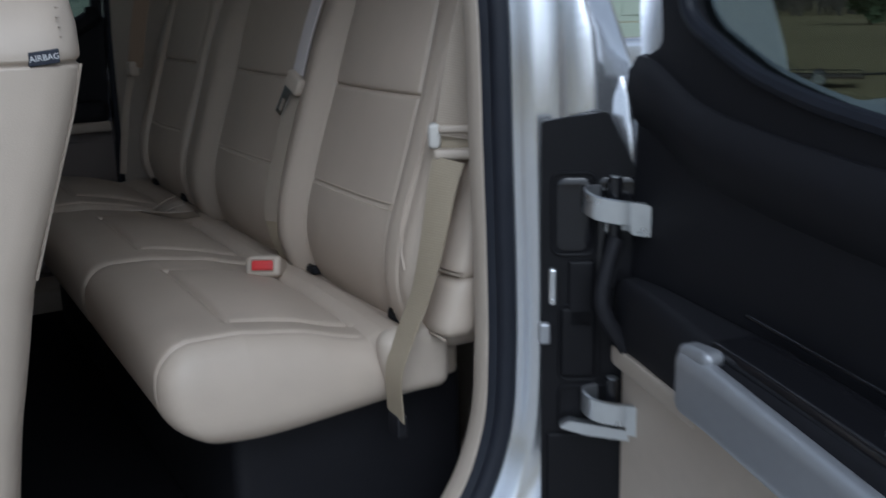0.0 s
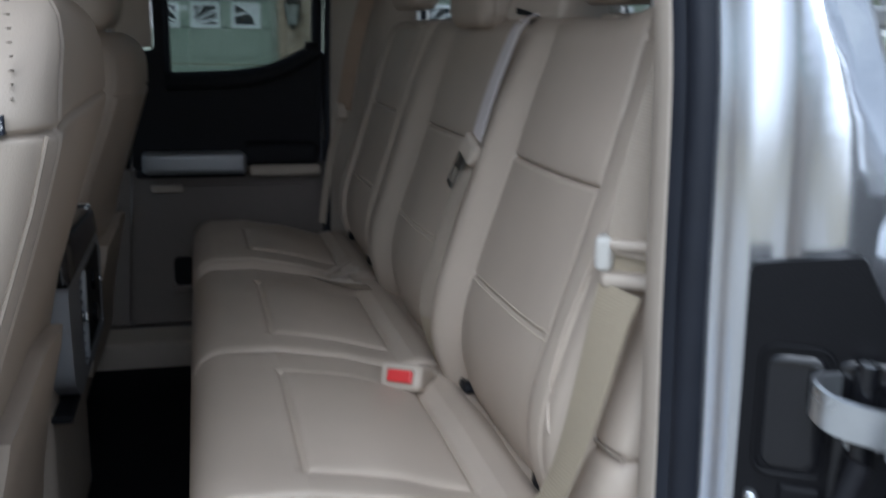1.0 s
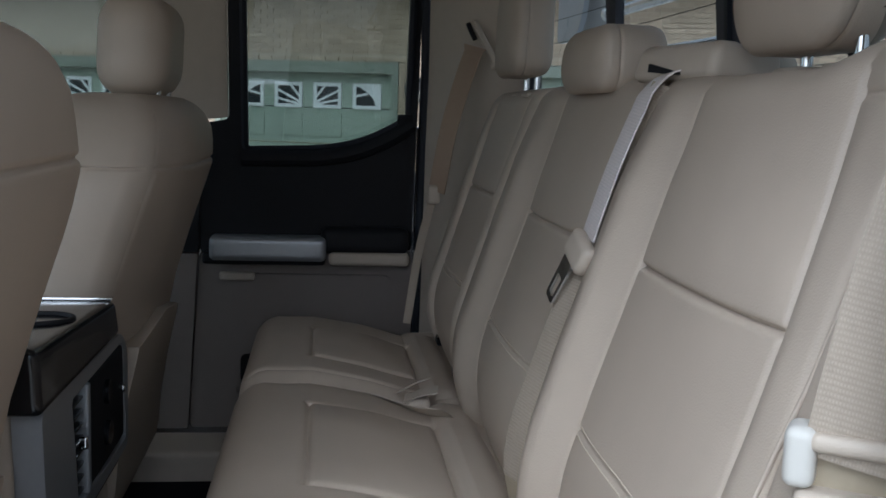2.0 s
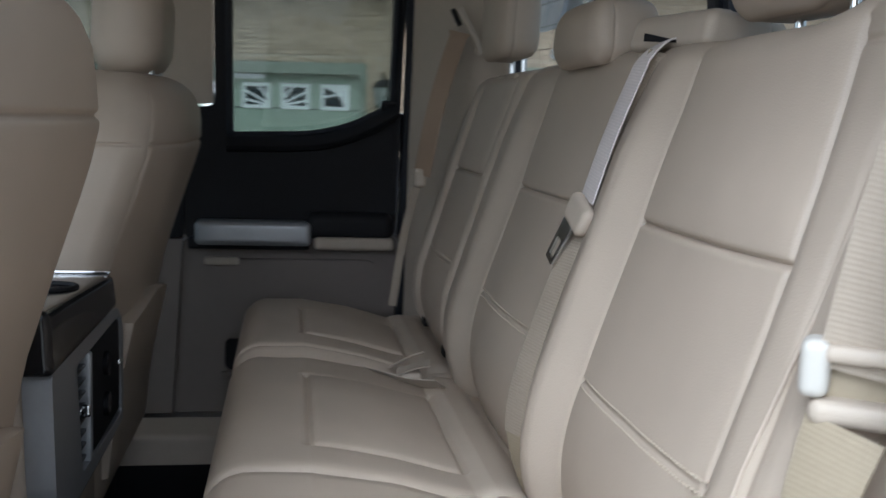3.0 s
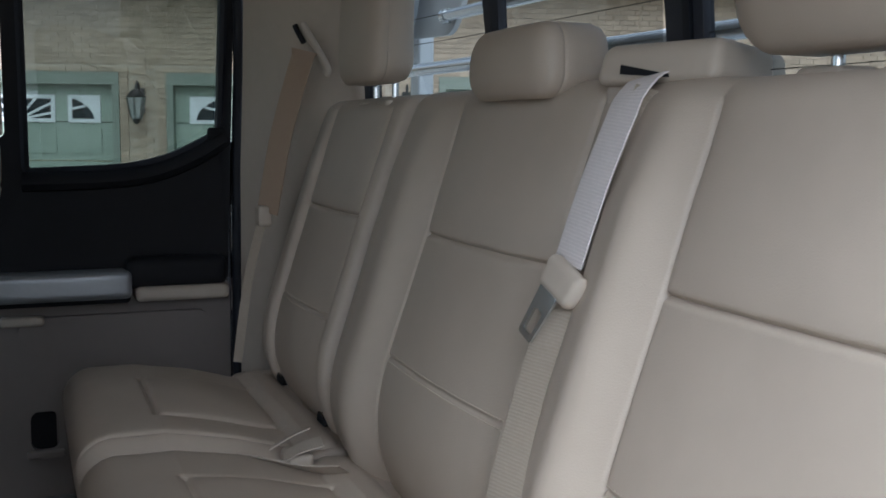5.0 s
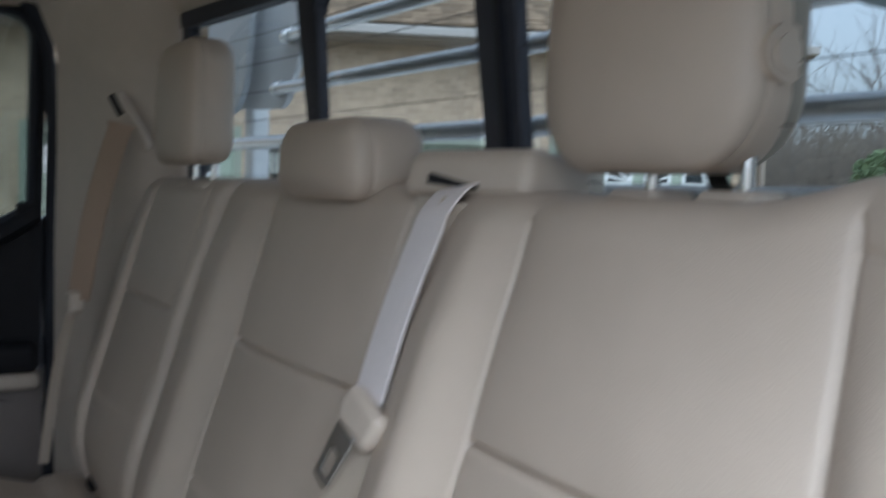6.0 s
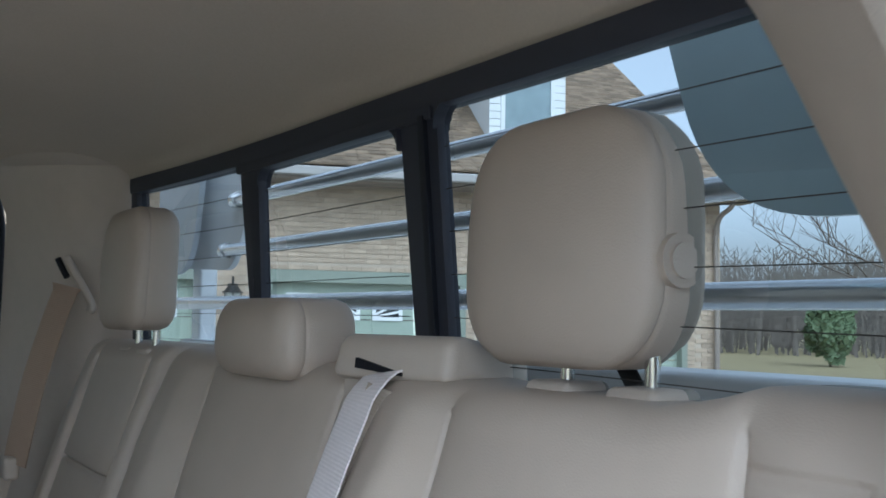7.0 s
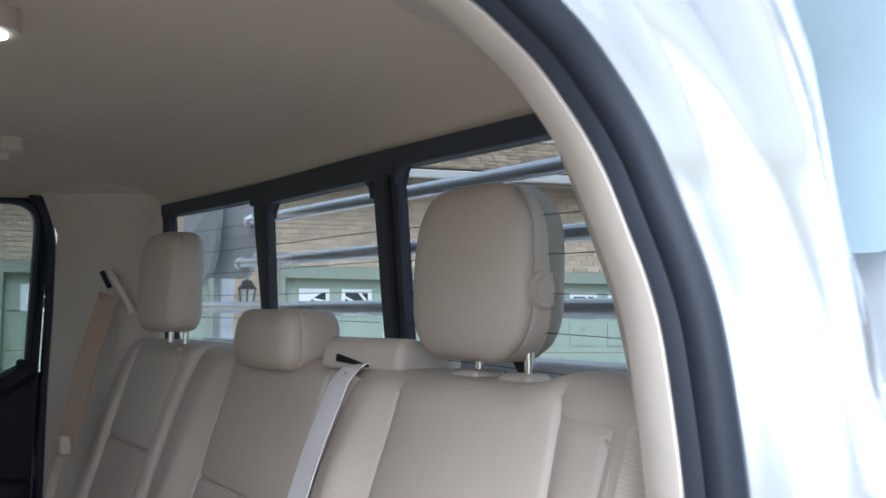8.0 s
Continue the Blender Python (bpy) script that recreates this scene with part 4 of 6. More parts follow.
wpart("webbing", ribbon(spline([(0.757, 0.234, 1.318), (0.764, 0.244, 1.39), (0.769, 0.256, 1.45), (0.772, 0.272, 1.51)], 6), (0.54, 0.84, 0), 0.048), WEB_BEIGE, near_belt)
GUIDE = pose(0.739, 0.217, 1.318, 0, 0, 57)


def guide(name, bm_, mat, label=""):
    bmesh.ops.transform(bm_, matrix=GUIDE, verts=bm_.verts)
    return wpart(name, bm_, mat, near_belt, label)


guide("guide_bar", soft_box(0.004, 0.060, -0.013, 0.006, 0.006, 0.016, 0.0045), PLASTIC_BEIGE)
guide("webbing", soft_box(0.006, 0.058, 0.000, 0.004, -0.018, 0.010, 0.001), WEB_SHADED, "belt inside the guide, shade in its olive tan")
guide("belt_guide", soft_box(-0.002, 0.060, -0.015, 0.008, -0.028, -0.014, 0.006), PLASTIC_BEIGE, "pale plastic belt guide clip")
guide("guide_cheek", soft_box(-0.008, 0.008, -0.013, 0.012, -0.014, 0.018, 0.006), PALE_PLASTIC, "pale guide cheek")
wpart("anchor", soft_box(0.748, 0.778, 0.130, 0.146, 0.940, 0.970, 0.004), BLACK_PLASTIC, near_belt)


def buckle(x, y, z, turn, name, label):
    t_ = thing(name, (x, y, z), label, "buckle", "buckles on the bench")
    rot = pose(0, 0, 0, -20, 0, turn)

    def add(n_, bm_, mat_, lab=""):
        bmesh.ops.transform(bm_, matrix=rot, verts=bm_.verts)
        part(n_, bm_, mat_, t_, lab)
    add("case", soft_box(-0.028, 0.028, -0.030, 0.030, -0.014, 0.021, 0.009, lambda p, a, b_: Vector((p.x, p.y, p.z - 0.12 * max(0.0, p.y)))), PLASTIC_BEIGE)
    add("bezel", soft_box(-0.0195, 0.0195, -0.0312, -0.026, -0.0065, 0.0145, 0.003), LEATHER_DARK)
    add("release_button", soft_box(-0.0170, 0.0170, -0.0345, -0.027, -0.004, 0.012, 0.003), RED, "red release button")
    add("latch_knob", soft_box(0.008, 0.026, 0.030, 0.050, 0.000, 0.018, 0.008), PLASTIC_BEIGE)
    add("stalk", soft_box(-0.012, 0.012, 0.026, 0.06, -0.006, 0.006, 0.003), BLACK_PLASTIC)
    return t_


buckle(0.345, 0.122, 1.070, 58, "seat_belt_buckle", "beige buckle with red button lying on the cushion")
tabs = thing("strap_tabs", (-0.24, 0.13, 1.06), "pale webbing tabs rising from the bench split", "strap")
wpart("webbing", ribbon(spline([(-0.268, 0.092, 1.066), (-0.262, 0.118, 1.082), (-0.258, 0.142, 1.092)], 5), (1, -0.3, 0.2), 0.030), WEB_TAB, tabs)
wpart("webbing", ribbon(spline([(-0.222, 0.098, 1.068), (-0.216, 0.122, 1.080), (-0.212, 0.146, 1.086)], 5), (1, -0.3, -0.1), 0.034), WEB_TAB, tabs)
strap = thing("buckle_strap", (-0.2, 0.08, 1.06), "beige buckle strap tucked at the bench split", "strap")
wpart("webbing", ribbon(spline([(-0.236, 0.052, 1.068), (-0.20, 0.075, 1.072), (-0.16, 0.115, 1.070), (-0.13, 0.150, 1.074)], 6), (0.5, -0.7, 0.5), 0.038), WEB_TAB, strap)
wpart("buckle_case", soft_box(-0.255, -0.205, 0.10, 0.135, 1.052, 1.072, 0.008), PLASTIC_BEIGE, strap)
wpart("red_tip", soft_box(-0.242, -0.234, 0.046, 0.052, 1.062, 1.070, 0.002), RED, strap, "small red tip")
for x, y in ((0.340, 0.206), (0.640, 0.206), (-0.40, 0.206), (-0.655, 0.206), (-0.24, 0.208)):
    a = thing("child_seat_anchor", (x + 0.012, y - 0.006, 1.058), "small black lower anchor slot in the bench crease", "anchor", "anchors in the crease")
    part("bezel", soft_box(-0.018, 0.018, -0.008, 0.012, -0.004, 0.010, 0.004), BLACK_PLASTIC, a)
    part("bar", tube([(-0.014, -0.005, 0.010), (0.014, -0.005, 0.010)], 0.0025, 8), BLACK_GLOSS, a)
for x, s in ((0.742, 1), (-0.755, -1)):
    hc = thing("seat_hinge_cover", (x, 0.17, 1.0), "beige plastic hinge cover at the cushion's end", "cover", "hinge covers of the bench")

    def hw(p, front, topside):
        """The cover slopes back from its front top edge."""
        up = max(0.0, (p.z - 1.03) / 0.06)
        return Vector((p.x, p.y + 0.25 * (1.03 - p.z) * (1 if p.y < 0.16 else 0) + 0.018 * up * up * (1 if p.y < 0.17 else 0), p.z - 0.12 * max(0.0, 0.17 - p.y) * up))
    wpart("shell", soft_box(x - 0.026 if s > 0 else x - 0.016, x + 0.016 if s > 0 else x + 0.030, 0.130, 0.226, 0.985, 1.078 if s > 0 else 1.052, 0.020, hw), PLASTIC_BEIGE, hc)
    sl_ = soft_box(-0.016, 0.016, -0.003, 0.003, -0.0025, 0.0025, 0.002)
    bmesh.ops.transform(sl_, matrix=pose(x + 0.004, 0.154, 1.071 if s > 0 else 1.047, 30, 0, 12 * s), verts=sl_.verts)
    wpart("slot", sl_, BLACK_PLASTIC, hc)
tt = thing("tether_strap", (0.45, 0.40, 1.52), "black tether strap behind the head restraint", "strap")
wpart("webbing", ribbon([(0.437, 0.372, 1.575), (0.445, 0.385, 1.548), (0.456, 0.398, 1.515), (0.46, 0.40, 1.50)], (1, -0.2, 0), 0.024), BLACK_PLASTIC, tt)


# ---- front seats and console ----
def front_seat(name, cx, s, label, w=0.26, widen=0.30, low=0.0, outer=0.030, inner=0.0, head=(0.0, 0.0)):
    """cx: middle; s: +1 where the outer side faces +x; low: how far the seat is set down."""
    t_ = thing(name, (cx, -0.5, 0.72), label, "seat", "front seats")

    def lean(z):
        return at_x([(0.80, -0.325), (1.01, -0.312), (1.09, -0.301), (1.224, -0.274), (1.30, -0.250), (1.39, -0.220), (1.43, -0.208), (1.49, -0.206), (1.56, -0.218)], z)

    def warp(p, front, topside):
        x, d, z = p
        u = abs(x) / w
        narrow_ = 1.0 - 0.34 * max(0.0, (z - 1.36) / 0.17 if s * x < 0 else (z - 1.45) / 0.08) ** 2
        wing = 0.03 * max(0.0, u - 0.55) ** 1.5 * 3
        g_ = 0.004 * groove(z - 1.440, 0.003) * (1 if d > 0.08 else 0.6) + 0.007 * groove(u - 0.86, 0.014) * (1 if d > 0.11 else 0)
        n_ = noise.noise(Vector((x * 9, z * 9, d * 9 + cx))) * 0.002
        far_ = max(0.0, s * x / w)
        d = d + (outer - 0.012) * far_ ** 4 - inner * max(0.0, (-s * x / w - 0.35) / 0.55) ** 1.7
        return Vector((cx + x * (1 + widen * far_) * narrow_ * (1 - (0.016 if abs(z - 1.440) < 0.002 and u > 0.9 else 0)), lean(z) - 0.018 - 0.13 + d - (0.012 if inner else 0.003) * max(0.0, -s * x / w) ** 1.5 - (g_ + n_) * (1 if d > 0.1 else 0) - wing * (1 if d < 0.06 else 0), z))
    zs_ = with_seams(0.88, 1.545, [1.440], 0.03)
    xs_ = with_seams(-w, w, [-w * 0.86, w * 0.86], 0.03)
    wpart("backrest", grid_box(xs_, [0, 0.012, 0.03, 0.055, 0.08, 0.1, 0.117, 0.13], zs_, 0.045, warp), LEATHER, t_, "beige leather backrest with stitched shell", sharp=80)
    wpart("head_restraint", soft_box(cx - 0.115, cx + 0.115, -0.350, -0.240, 1.550, 1.712, 0.05, lambda p, a, b_: Vector((p.x, p.y + 0.05 * (p.z - 1.6) + head[0], p.z + head[1])), 8), LEATHER, t_, "beige leather head restraint")
    for dx in (-0.05, 0.05):
        wpart("post", tube([(cx + dx, -0.285, 1.525), (cx + dx, -0.285, 1.58)], 0.006), CHROME, t_)

    def pocket(p, front, topside):
        x = p.x
        z = p.z - 0.9 * abs(x) * max(0.0, p.z - 0.95) * 0.6
        y = lean(z) - 0.015 - (0.012 if inner else 0.003) * max(0.0, -s * x / w) ** 1.5
        return Vector((cx + x, y + p.y + 0.006 * (p.z - 0.93) / 0.24, z))
    wpart("map_pocket", grid_box(lines(-0.18, 0.18, 14), [-0.02, 0.0, 0.010], lines(0.93, 1.20, 12), 0.008, pocket), LEATHER, t_, "beige leather map pocket")
    wpart("seat_cushion", soft_box(cx - 0.235, cx + 0.235, -0.95, -0.34, 0.86, 1.015, 0.05), LEATHER, t_, "beige leather seat cushion")
    wpart("base", soft_box(cx - 0.2, cx + 0.2, -0.9, -0.38, 0.722 + low, 0.87, 0.02), BLACK_PLASTIC, t_)
    for o in t_.children:
        o.location.z -= low
    return t_


driver = front_seat("driver_seat", 0.54, 1, "beige leather driver seat with an airbag tag on its side")
front_seat("passenger_seat", -0.455, -1, "beige leather front passenger seat seen from behind", 0.27, 0.02, 0.042, 0.0, 0.034, (-0.022, -0.012))
wpart("side_panel", soft_box(0.83, 0.872, -0.50, -0.33, 0.86, 1.008, 0.02), PLASTIC_BEIGE, driver, "beige seat side panel")
tag = wpart("airbag_tag", soft_box(0.866, 0.8800, -0.2695, -0.2435, 1.4395, 1.4520, 0.001, lambda p, a, b_: Vector((p.x, p.y, p.z + 0.10 * (p.y + 0.256)))), TAG, driver, "dark blue airbag tag")
cu = bpy.data.curves.new("lettering", "FONT")
cu.body, cu.size, cu.extrude = "AIRBAG", 0.0074, 0.0002
cu.align_x, cu.align_y = "CENTER", "CENTER"
tx_ = new("lettering", cu)
dg = bpy.context.evaluated_depsgraph_get()
me_t = bpy.data.meshes.new_from_object(tx_.evaluated_get(dg))
bpy.data.objects.remove(tx_)
me_t.materials.clear()
me_t.materials.append(TAG_TEXT)
me_t.transform(pose(0.8807, -0.2565, 1.4457, 0, 0, 90) @ pose(0, 0, 0, 90, 0, 0) @ pose(0, 0, 0, 0, 0, 5.7))
lt = new("lettering", me_t)
under(tag, lt)
st = bmesh.new()
for i in range(14):
    box(st, 0.858, 0.8725, -0.2400, -0.2385, 1.455 + i * 0.0085, 1.454 + i * 0.0085)
wpart("stitching", st, LEATHER_DARK, driver, "row of stitches")

side_seam = [(0.857, at_x([(1.224, -0.2885), (1.30, -0.2645), (1.39, -0.2345), (1.44, -0.2215)], z), z) for z in lines(1.24, 1.438, 16)]
wpart("side_seam", tube(side_seam, 0.0016, 6), LEATHER_DARK, driver, "dark sewn seam down the side bolster")

cons = thing("centre_console", (-0.02, -0.42, 0.72), "black and silver centre console end with air vents and cup holder", "console")
wpart("body", soft_box(-0.195, 0.205, -0.95, -0.332, 0.722, 1.182, 0.02), PLASTIC_BEIGE, cons, "beige console body")
wpart("top", soft_box(-0.155, 0.222, -0.60, -0.296, 1.178, 1.226, 0.010, lambda p, a, b_: Vector((p.x, p.y + 0.12 * (1.19 - p.z), p.z + 0.055 * (p.x + 0.155) * (1 if p.z > 1.20 else 0)))), BLACK_GLOSS, cons, "gloss black cup holder top")
wpart("trim_bar", soft_box(-0.152, -0.143, -0.56, -0.303, 1.2255, 1.231, 0.002), CHROME, cons, "bright trim line")
for cy in (-0.352, -0.46):
    ringp = [(0.03 + 0.042 * math.cos(t), cy + 0.040 * math.sin(t), 1.2375 + 0.055 * 0.042 * math.cos(t)) for t in [2 * math.pi * k / 28 for k in range(29)]]
    wpart("cup_rim", tube(ringp, 0.0035, 8), BLACK_PLASTIC, cons, "black cup holder rim")
wpart("vent_frame", slab(rounded([(-0.240, 0.998), (0.120, 0.998), (0.185, 1.035), (0.200, 1.180), (-0.20, 1.172), (-0.240, 1.14)], 0.02), "y", -0.332, -0.302, 0.006, [rounded([(-0.225, 1.012), (0.052, 1.020), (0.078, 1.155), (-0.205, 1.158)], 0.01)[::-1]]), SILVER_TRIM, cons, "satin silver vent frame")
wpart("vent_back", soft_box(-0.22, 0.10, -0.330, -0.320, 1.008, 1.165, 0.003), BLACK_PLASTIC, cons)
for k in range(8):
    z = 1.026 + 0.0160 * k
    wpart("slat", soft_box(0.012, 0.052 + 0.003 * k, -0.320, -0.305, z, z + 0.0045, 0.002), BLACK_GLOSS, cons)
wpart("divider", soft_box(-0.004, 0.008, -0.322, -0.300, 1.018, 1.154, 0.003), SILVER_TRIM, cons)
wpart("socket_panel", soft_box(-0.216, -0.006, -0.322, -0.303, 1.018, 1.154, 0.006), BLACK_PLASTIC, cons)
for zz in (1.06, 1.115):
    wpart("socket_cap", tube([(-0.10, -0.304, zz), (-0.10, -0.297, zz)], 0.016, 18), BLACK_GLOSS, cons)
wpart("vent_knob", soft_box(0.022, 0.030, -0.308, -0.297, 1.080, 1.096, 0.003), CHROME, cons)
wpart("panel_knob", soft_box(-0.206, -0.198, -0.306, -0.298, 1.086, 1.096, 0.003), CHROME, cons)
wpart("foot_lip", soft_box(-0.20, 0.195, -0.337, -0.307, 0.985, 0.997, 0.004), BLACK_PLASTIC, cons, "black line below the vents")

dome = thing("dome_lamp", (0.28, -0.09, 1.855), "small round lit dome lamp in the headliner", "lamp")
EMIT = bpy.data.materials.new("lamp_glow")
EMIT.use_nodes = True
eb = EMIT.node_tree.nodes["Principled BSDF"]
eb.inputs["Emission Color"].default_value = (1, 0.97, 0.92, 1)
eb.inputs["Emission Strength"].default_value = 4.0
wpart("bezel", tube([(0.28, -0.09, 1.838), (0.28, -0.09, 1.862)], 0.032, 24), PLASTIC_BEIGE, dome)
wpart("lens", tube([(0.28, -0.09, 1.8355), (0.28, -0.09, 1.8385)], 0.020, 24), EMIT, dome, "glowing white lens")
hook = thing("coat_hook", (-0.43, 0.03, 1.85), "small beige coat hook on the headliner", "hook")
wpart("base", soft_box(-0.455, -0.41, 0.015, 0.05, 1.833, 1.862, 0.006), PLASTIC_BEIGE, hook)
wpart("peg", soft_box(-0.44, -0.425, 0.01, 0.03, 1.820, 1.838, 0.004), PLASTIC_BEIGE, hook)


# ---- headache rack behind the glass ----
rack = thing("headache_rack", (0, 0.50, 1.5), "polished tube rack with pale end plates behind the rear window", "rack")
for z, r, x0_ in ((1.767, 0.0105, -0.625), (1.685, 0.0105, -0.668), (1.597, 0.0115, -0.87)):
    wpart("tube", tube([(x, 0.50 + 0.04 * (x + 0.64), z) for x in lines(x0_, 0.76, 6)], r, 20), STEEL, rack)
wpart("end_plate", slab(rounded([(-0.89, 1.662), (-0.645, 1.652, 0.03), (-0.585, 1.72, 0.05), (-0.525, 1.86), (-0.89, 1.86)], 0.02), "y", 0.505, 0.515, 0.002), PLATE_WHITE, rack, "pale painted end plate")
wpart("end_plate", slab(rounded([(0.78, 1.52), (0.80, 1.86), (0.60, 1.86), (0.62, 1.70), (0.70, 1.52)], 0.02), "y", 0.505, 0.515, 0.002), PLATE_WHITE, rack, "pale painted end plate")
wpart("light_plate", slab(rounded([(-0.98, 1.650), (-0.775, 1.650, 0.09), (-0.715, 1.90), (-0.98, 1.90)], 0.02, 10), "y", 0.478, 0.488, 0.002), ALUMINIUM, rack, "rounded blue-grey plate")
wpart("light_plate", slab(rounded([(0.80, 1.638), (0.440, 1.650, 0.10), (0.362, 1.90), (0.80, 1.90)], 0.02, 10), "y", 0.478, 0.488, 0.002), PLATE_BLUE, rack, "rounded blue-grey plate")
wpart("side_wing", slab(rounded([(0.53, 1.29), (0.80, 1.29), (0.76, 1.415), (0.714, 1.51), (0.65, 1.66), (0.53, 1.70)], 0.015), "x", 0.80, 0.81, 0.002), PLATE_WHITE, rack, "pale painted side wing")
for z, x in ((1.767, -0.622), (1.685, -0.665)):
    wpart("flange", tube([(x, 0.50, z), (x + 0.017, 0.50, z)], 0.0135, 16), STEEL, rack)
wpart("upright", soft_box(-0.878, -0.834, 0.516, 0.55, 1.42, 1.70, 0.006), PLATE_WHITE, rack)
rail = thing("bed_rail_cap", (0, 0.53, 1.5), "bright rail cap along the front of the bed", "rail")
wpart("cap", soft_box(-0.88, 0.88, 0.495, 0.560, 1.513, 1.535, 0.006, lambda p, a, b_: Vector((p.x, p.y, p.z + 0.004 * p.x))), PLATE_WHITE, rail)


# ---- open driver-side rear door ----
od = thing("open_rear_door", (1.0, 0.33, 0.8), "open rear-hinged door with black upper panel, silver pull and beige lower panel", "car door")
DOOR = pose(1.0, 0.325, 0, 0, 0, -8)


def dpart(name, bm_, mat, label="", sharp=40):
    if name in ("armrest", "trim_lip", "pull_cup", "cup_edge", "door_pull", "pull_return", "switch_plate", "window_switch"):
        for v in bm_.verts:
            v.co.y *= 0.70 if v.co.y < 0 else 1.0
            v.co.z += 0.008 + 0.018 * min(1.0, max(0.0, v.co.x / 0.25))
    bmesh.ops.transform(bm_, matrix=DOOR, verts=bm_.verts)
    return wpart(name, bm_, mat, od, label, sharp=sharp)


# door coordinates: x out along the door from its hinge edge, y into it, z up
dwin = rounded([(0.078, 1.478), (0.097, 1.456, 0.02), (0.152, 1.430), (0.187, 1.415), (0.261, 1.396, 0.05), (0.42, 1.374, 0.05), (0.62, 1.362), (0.62, 1.80), (0.115, 1.80, 0.06)], 0.02, 6)
dpart("upper_panel", slab(rounded([(-0.004, 1.05), (0.70, 1.02), (0.70, 1.84), (0.075, 1.84, 0.05), (0.034, 1.50), (0.041, 1.436, 0.012), (-0.004, 1.415)], 0.016), "y", 0.0, 0.03, 0.005, [dwin[::-1]]), BLACK_PLASTIC, "black textured plastic upper panel", 30)
dpart("sash", slab(rounded([(-0.008, 1.40), (0.06, 1.40), (0.06, 1.50), (0.10, 1.84), (0.05, 1.84), (-0.014, 1.48)], 0.006), "y", 0.007, 0.028, 0.003), PAINT, "silver painted sash of the door")
dpart("glass_seal", tube([(u, 0.0, w) for u, w in dwin + dwin[:1]], 0.0085, 8), RUBBER, "black rubber glass seal")
ridge = spline([(0.0, 0, 1.405), (0.032, 0, 1.400), (0.104, 0, 1.366), (0.173, 0, 1.352), (0.266, 0, 1.340), (0.45, 0, 1.325), (0.70, 0, 1.316)], 6)
dpart("belt_ledge", sweep([(p + Vector((0, 0.002, 0)), Vector((0, 0, 1)), Vector((0, 1, 0))) for p in ridge], [(0.022, 0.01), (0.018, -0.006), (0.004, -0.016), (-0.016, -0.018), (-0.045, -0.010), (-0.075, 0.01)]), BLACK_PLASTIC, "soft black ledge below the glass")
dpart("pane", slab(rounded([(0.07, 1.33), (0.64, 1.32), (0.64, 1.82), (0.10, 1.82)], 0.02), "y", 0.018, 0.020), GLASS_TINT, "tinted door glass")


def swell(p, a, b_):
    """The armrest stands out more and more from the hinge edge on, and falls gently."""
    f = min(1.0, max(0.0, (p.x + 0.02) / 0.26))
    return Vector((p.x, p.y * (0.28 + 0.72 * f) if p.y < 0 else p.y, p.z - 0.10 * max(0.0, p.x - 0.05)))


def sloped(p, a, b_):
    return Vector((p.x, p.y, p.z - 0.17 * (p.x - 0.22)))


dpart("armrest", soft_box(-0.015, 0.70, -0.108, 0.01, 1.088, 1.172, 0.03, swell, 14), BLACK_PLASTIC, "black armrest")
dpart("trim_lip", soft_box(-0.010, 0.212, -0.112, -0.005, 1.068, 1.090, 0.007, lambda p, a, b_: Vector((p.x, swell(p, a, b_).y, p.z)), 14), PLASTIC_BEIGE, "beige trim lip below the armrest")
dpart("pull_cup", soft_box(0.225, 0.60, -0.098, -0.020, 1.140, 1.158, 0.008, lambda p, a, b_: Vector((p.x, p.y, p.z - 0.11 * (p.x - 0.25)))), BLACK_GLOSS, "gloss black pull cup")
dpart("cup_edge", tube([(0.21, -0.018, 1.171), (0.40, -0.018, 1.151), (0.62, -0.018, 1.128)], 0.0022, 8), BLACK_GLOSS)
dpart("door_pull", soft_box(0.204, 0.66, -0.132, -0.100, 1.088, 1.150, 0.013, sloped, 12), SILVER_TRIM, "satin silver door pull")
dpart("pull_return", soft_box(0.204, 0.250, -0.126, -0.092, 1.140, 1.156, 0.010), SILVER_TRIM, "satin silver return of the pull")
dpart("switch_plate", soft_box(0.385, 0.47, -0.080, -0.040, 1.132, 1.139, 0.003, lambda p, a, b_: Vector((p.x, p.y, p.z - 0.10 * (p.x - 0.40)))), BLACK_GLOSS)
dpart("window_switch", soft_box(0.415, 0.440, -0.070, -0.052, 1.135, 1.146, 0.003), ZINC, "small bright window switch")
dpart("lower_panel", slab(rounded([(-0.004, 0.60), (0.70, 0.60), (0.70, 1.05), (-0.004, 1.085)], 0.02), "y", -0.012, 0.03, 0.004), PLASTIC_BEIGE, "beige lower panel")
dpart("outer_skin", slab(rounded([(0.0, 0.58), (0.72, 0.58), (0.72, 1.86), (0.09, 1.86, 0.08), (0.0, 1.47)], 0.02), "y", 0.032, 0.075, 0.006, [[(a - 0.055 if a < 0.3 else a, b_) for a, b_ in dwin][::-1]]), PAINT, "silver painted outer skin", 30)
hp = thing("trim_hinge_cover", (0.97, 0.30, 1.1), "black plastic hinge cover on the body jamb", "trim", kind="structure")
HC = pose(0.938, 0.240, 0, 0, 0, 58)


def hpart(name, bm_, mat, parent, label="", sharp=40):
    bmesh.ops.transform(bm_, matrix=HC, verts=bm_.verts)
    return wpart(name, bm_, mat, parent, label, sharp=sharp)


def outline_tube(pts, depth, r):
    ring_ = rounded(pts, 0.012)
    return tube([(u, depth, w) for u, w in ring_ + ring_[:1]], r, 8)


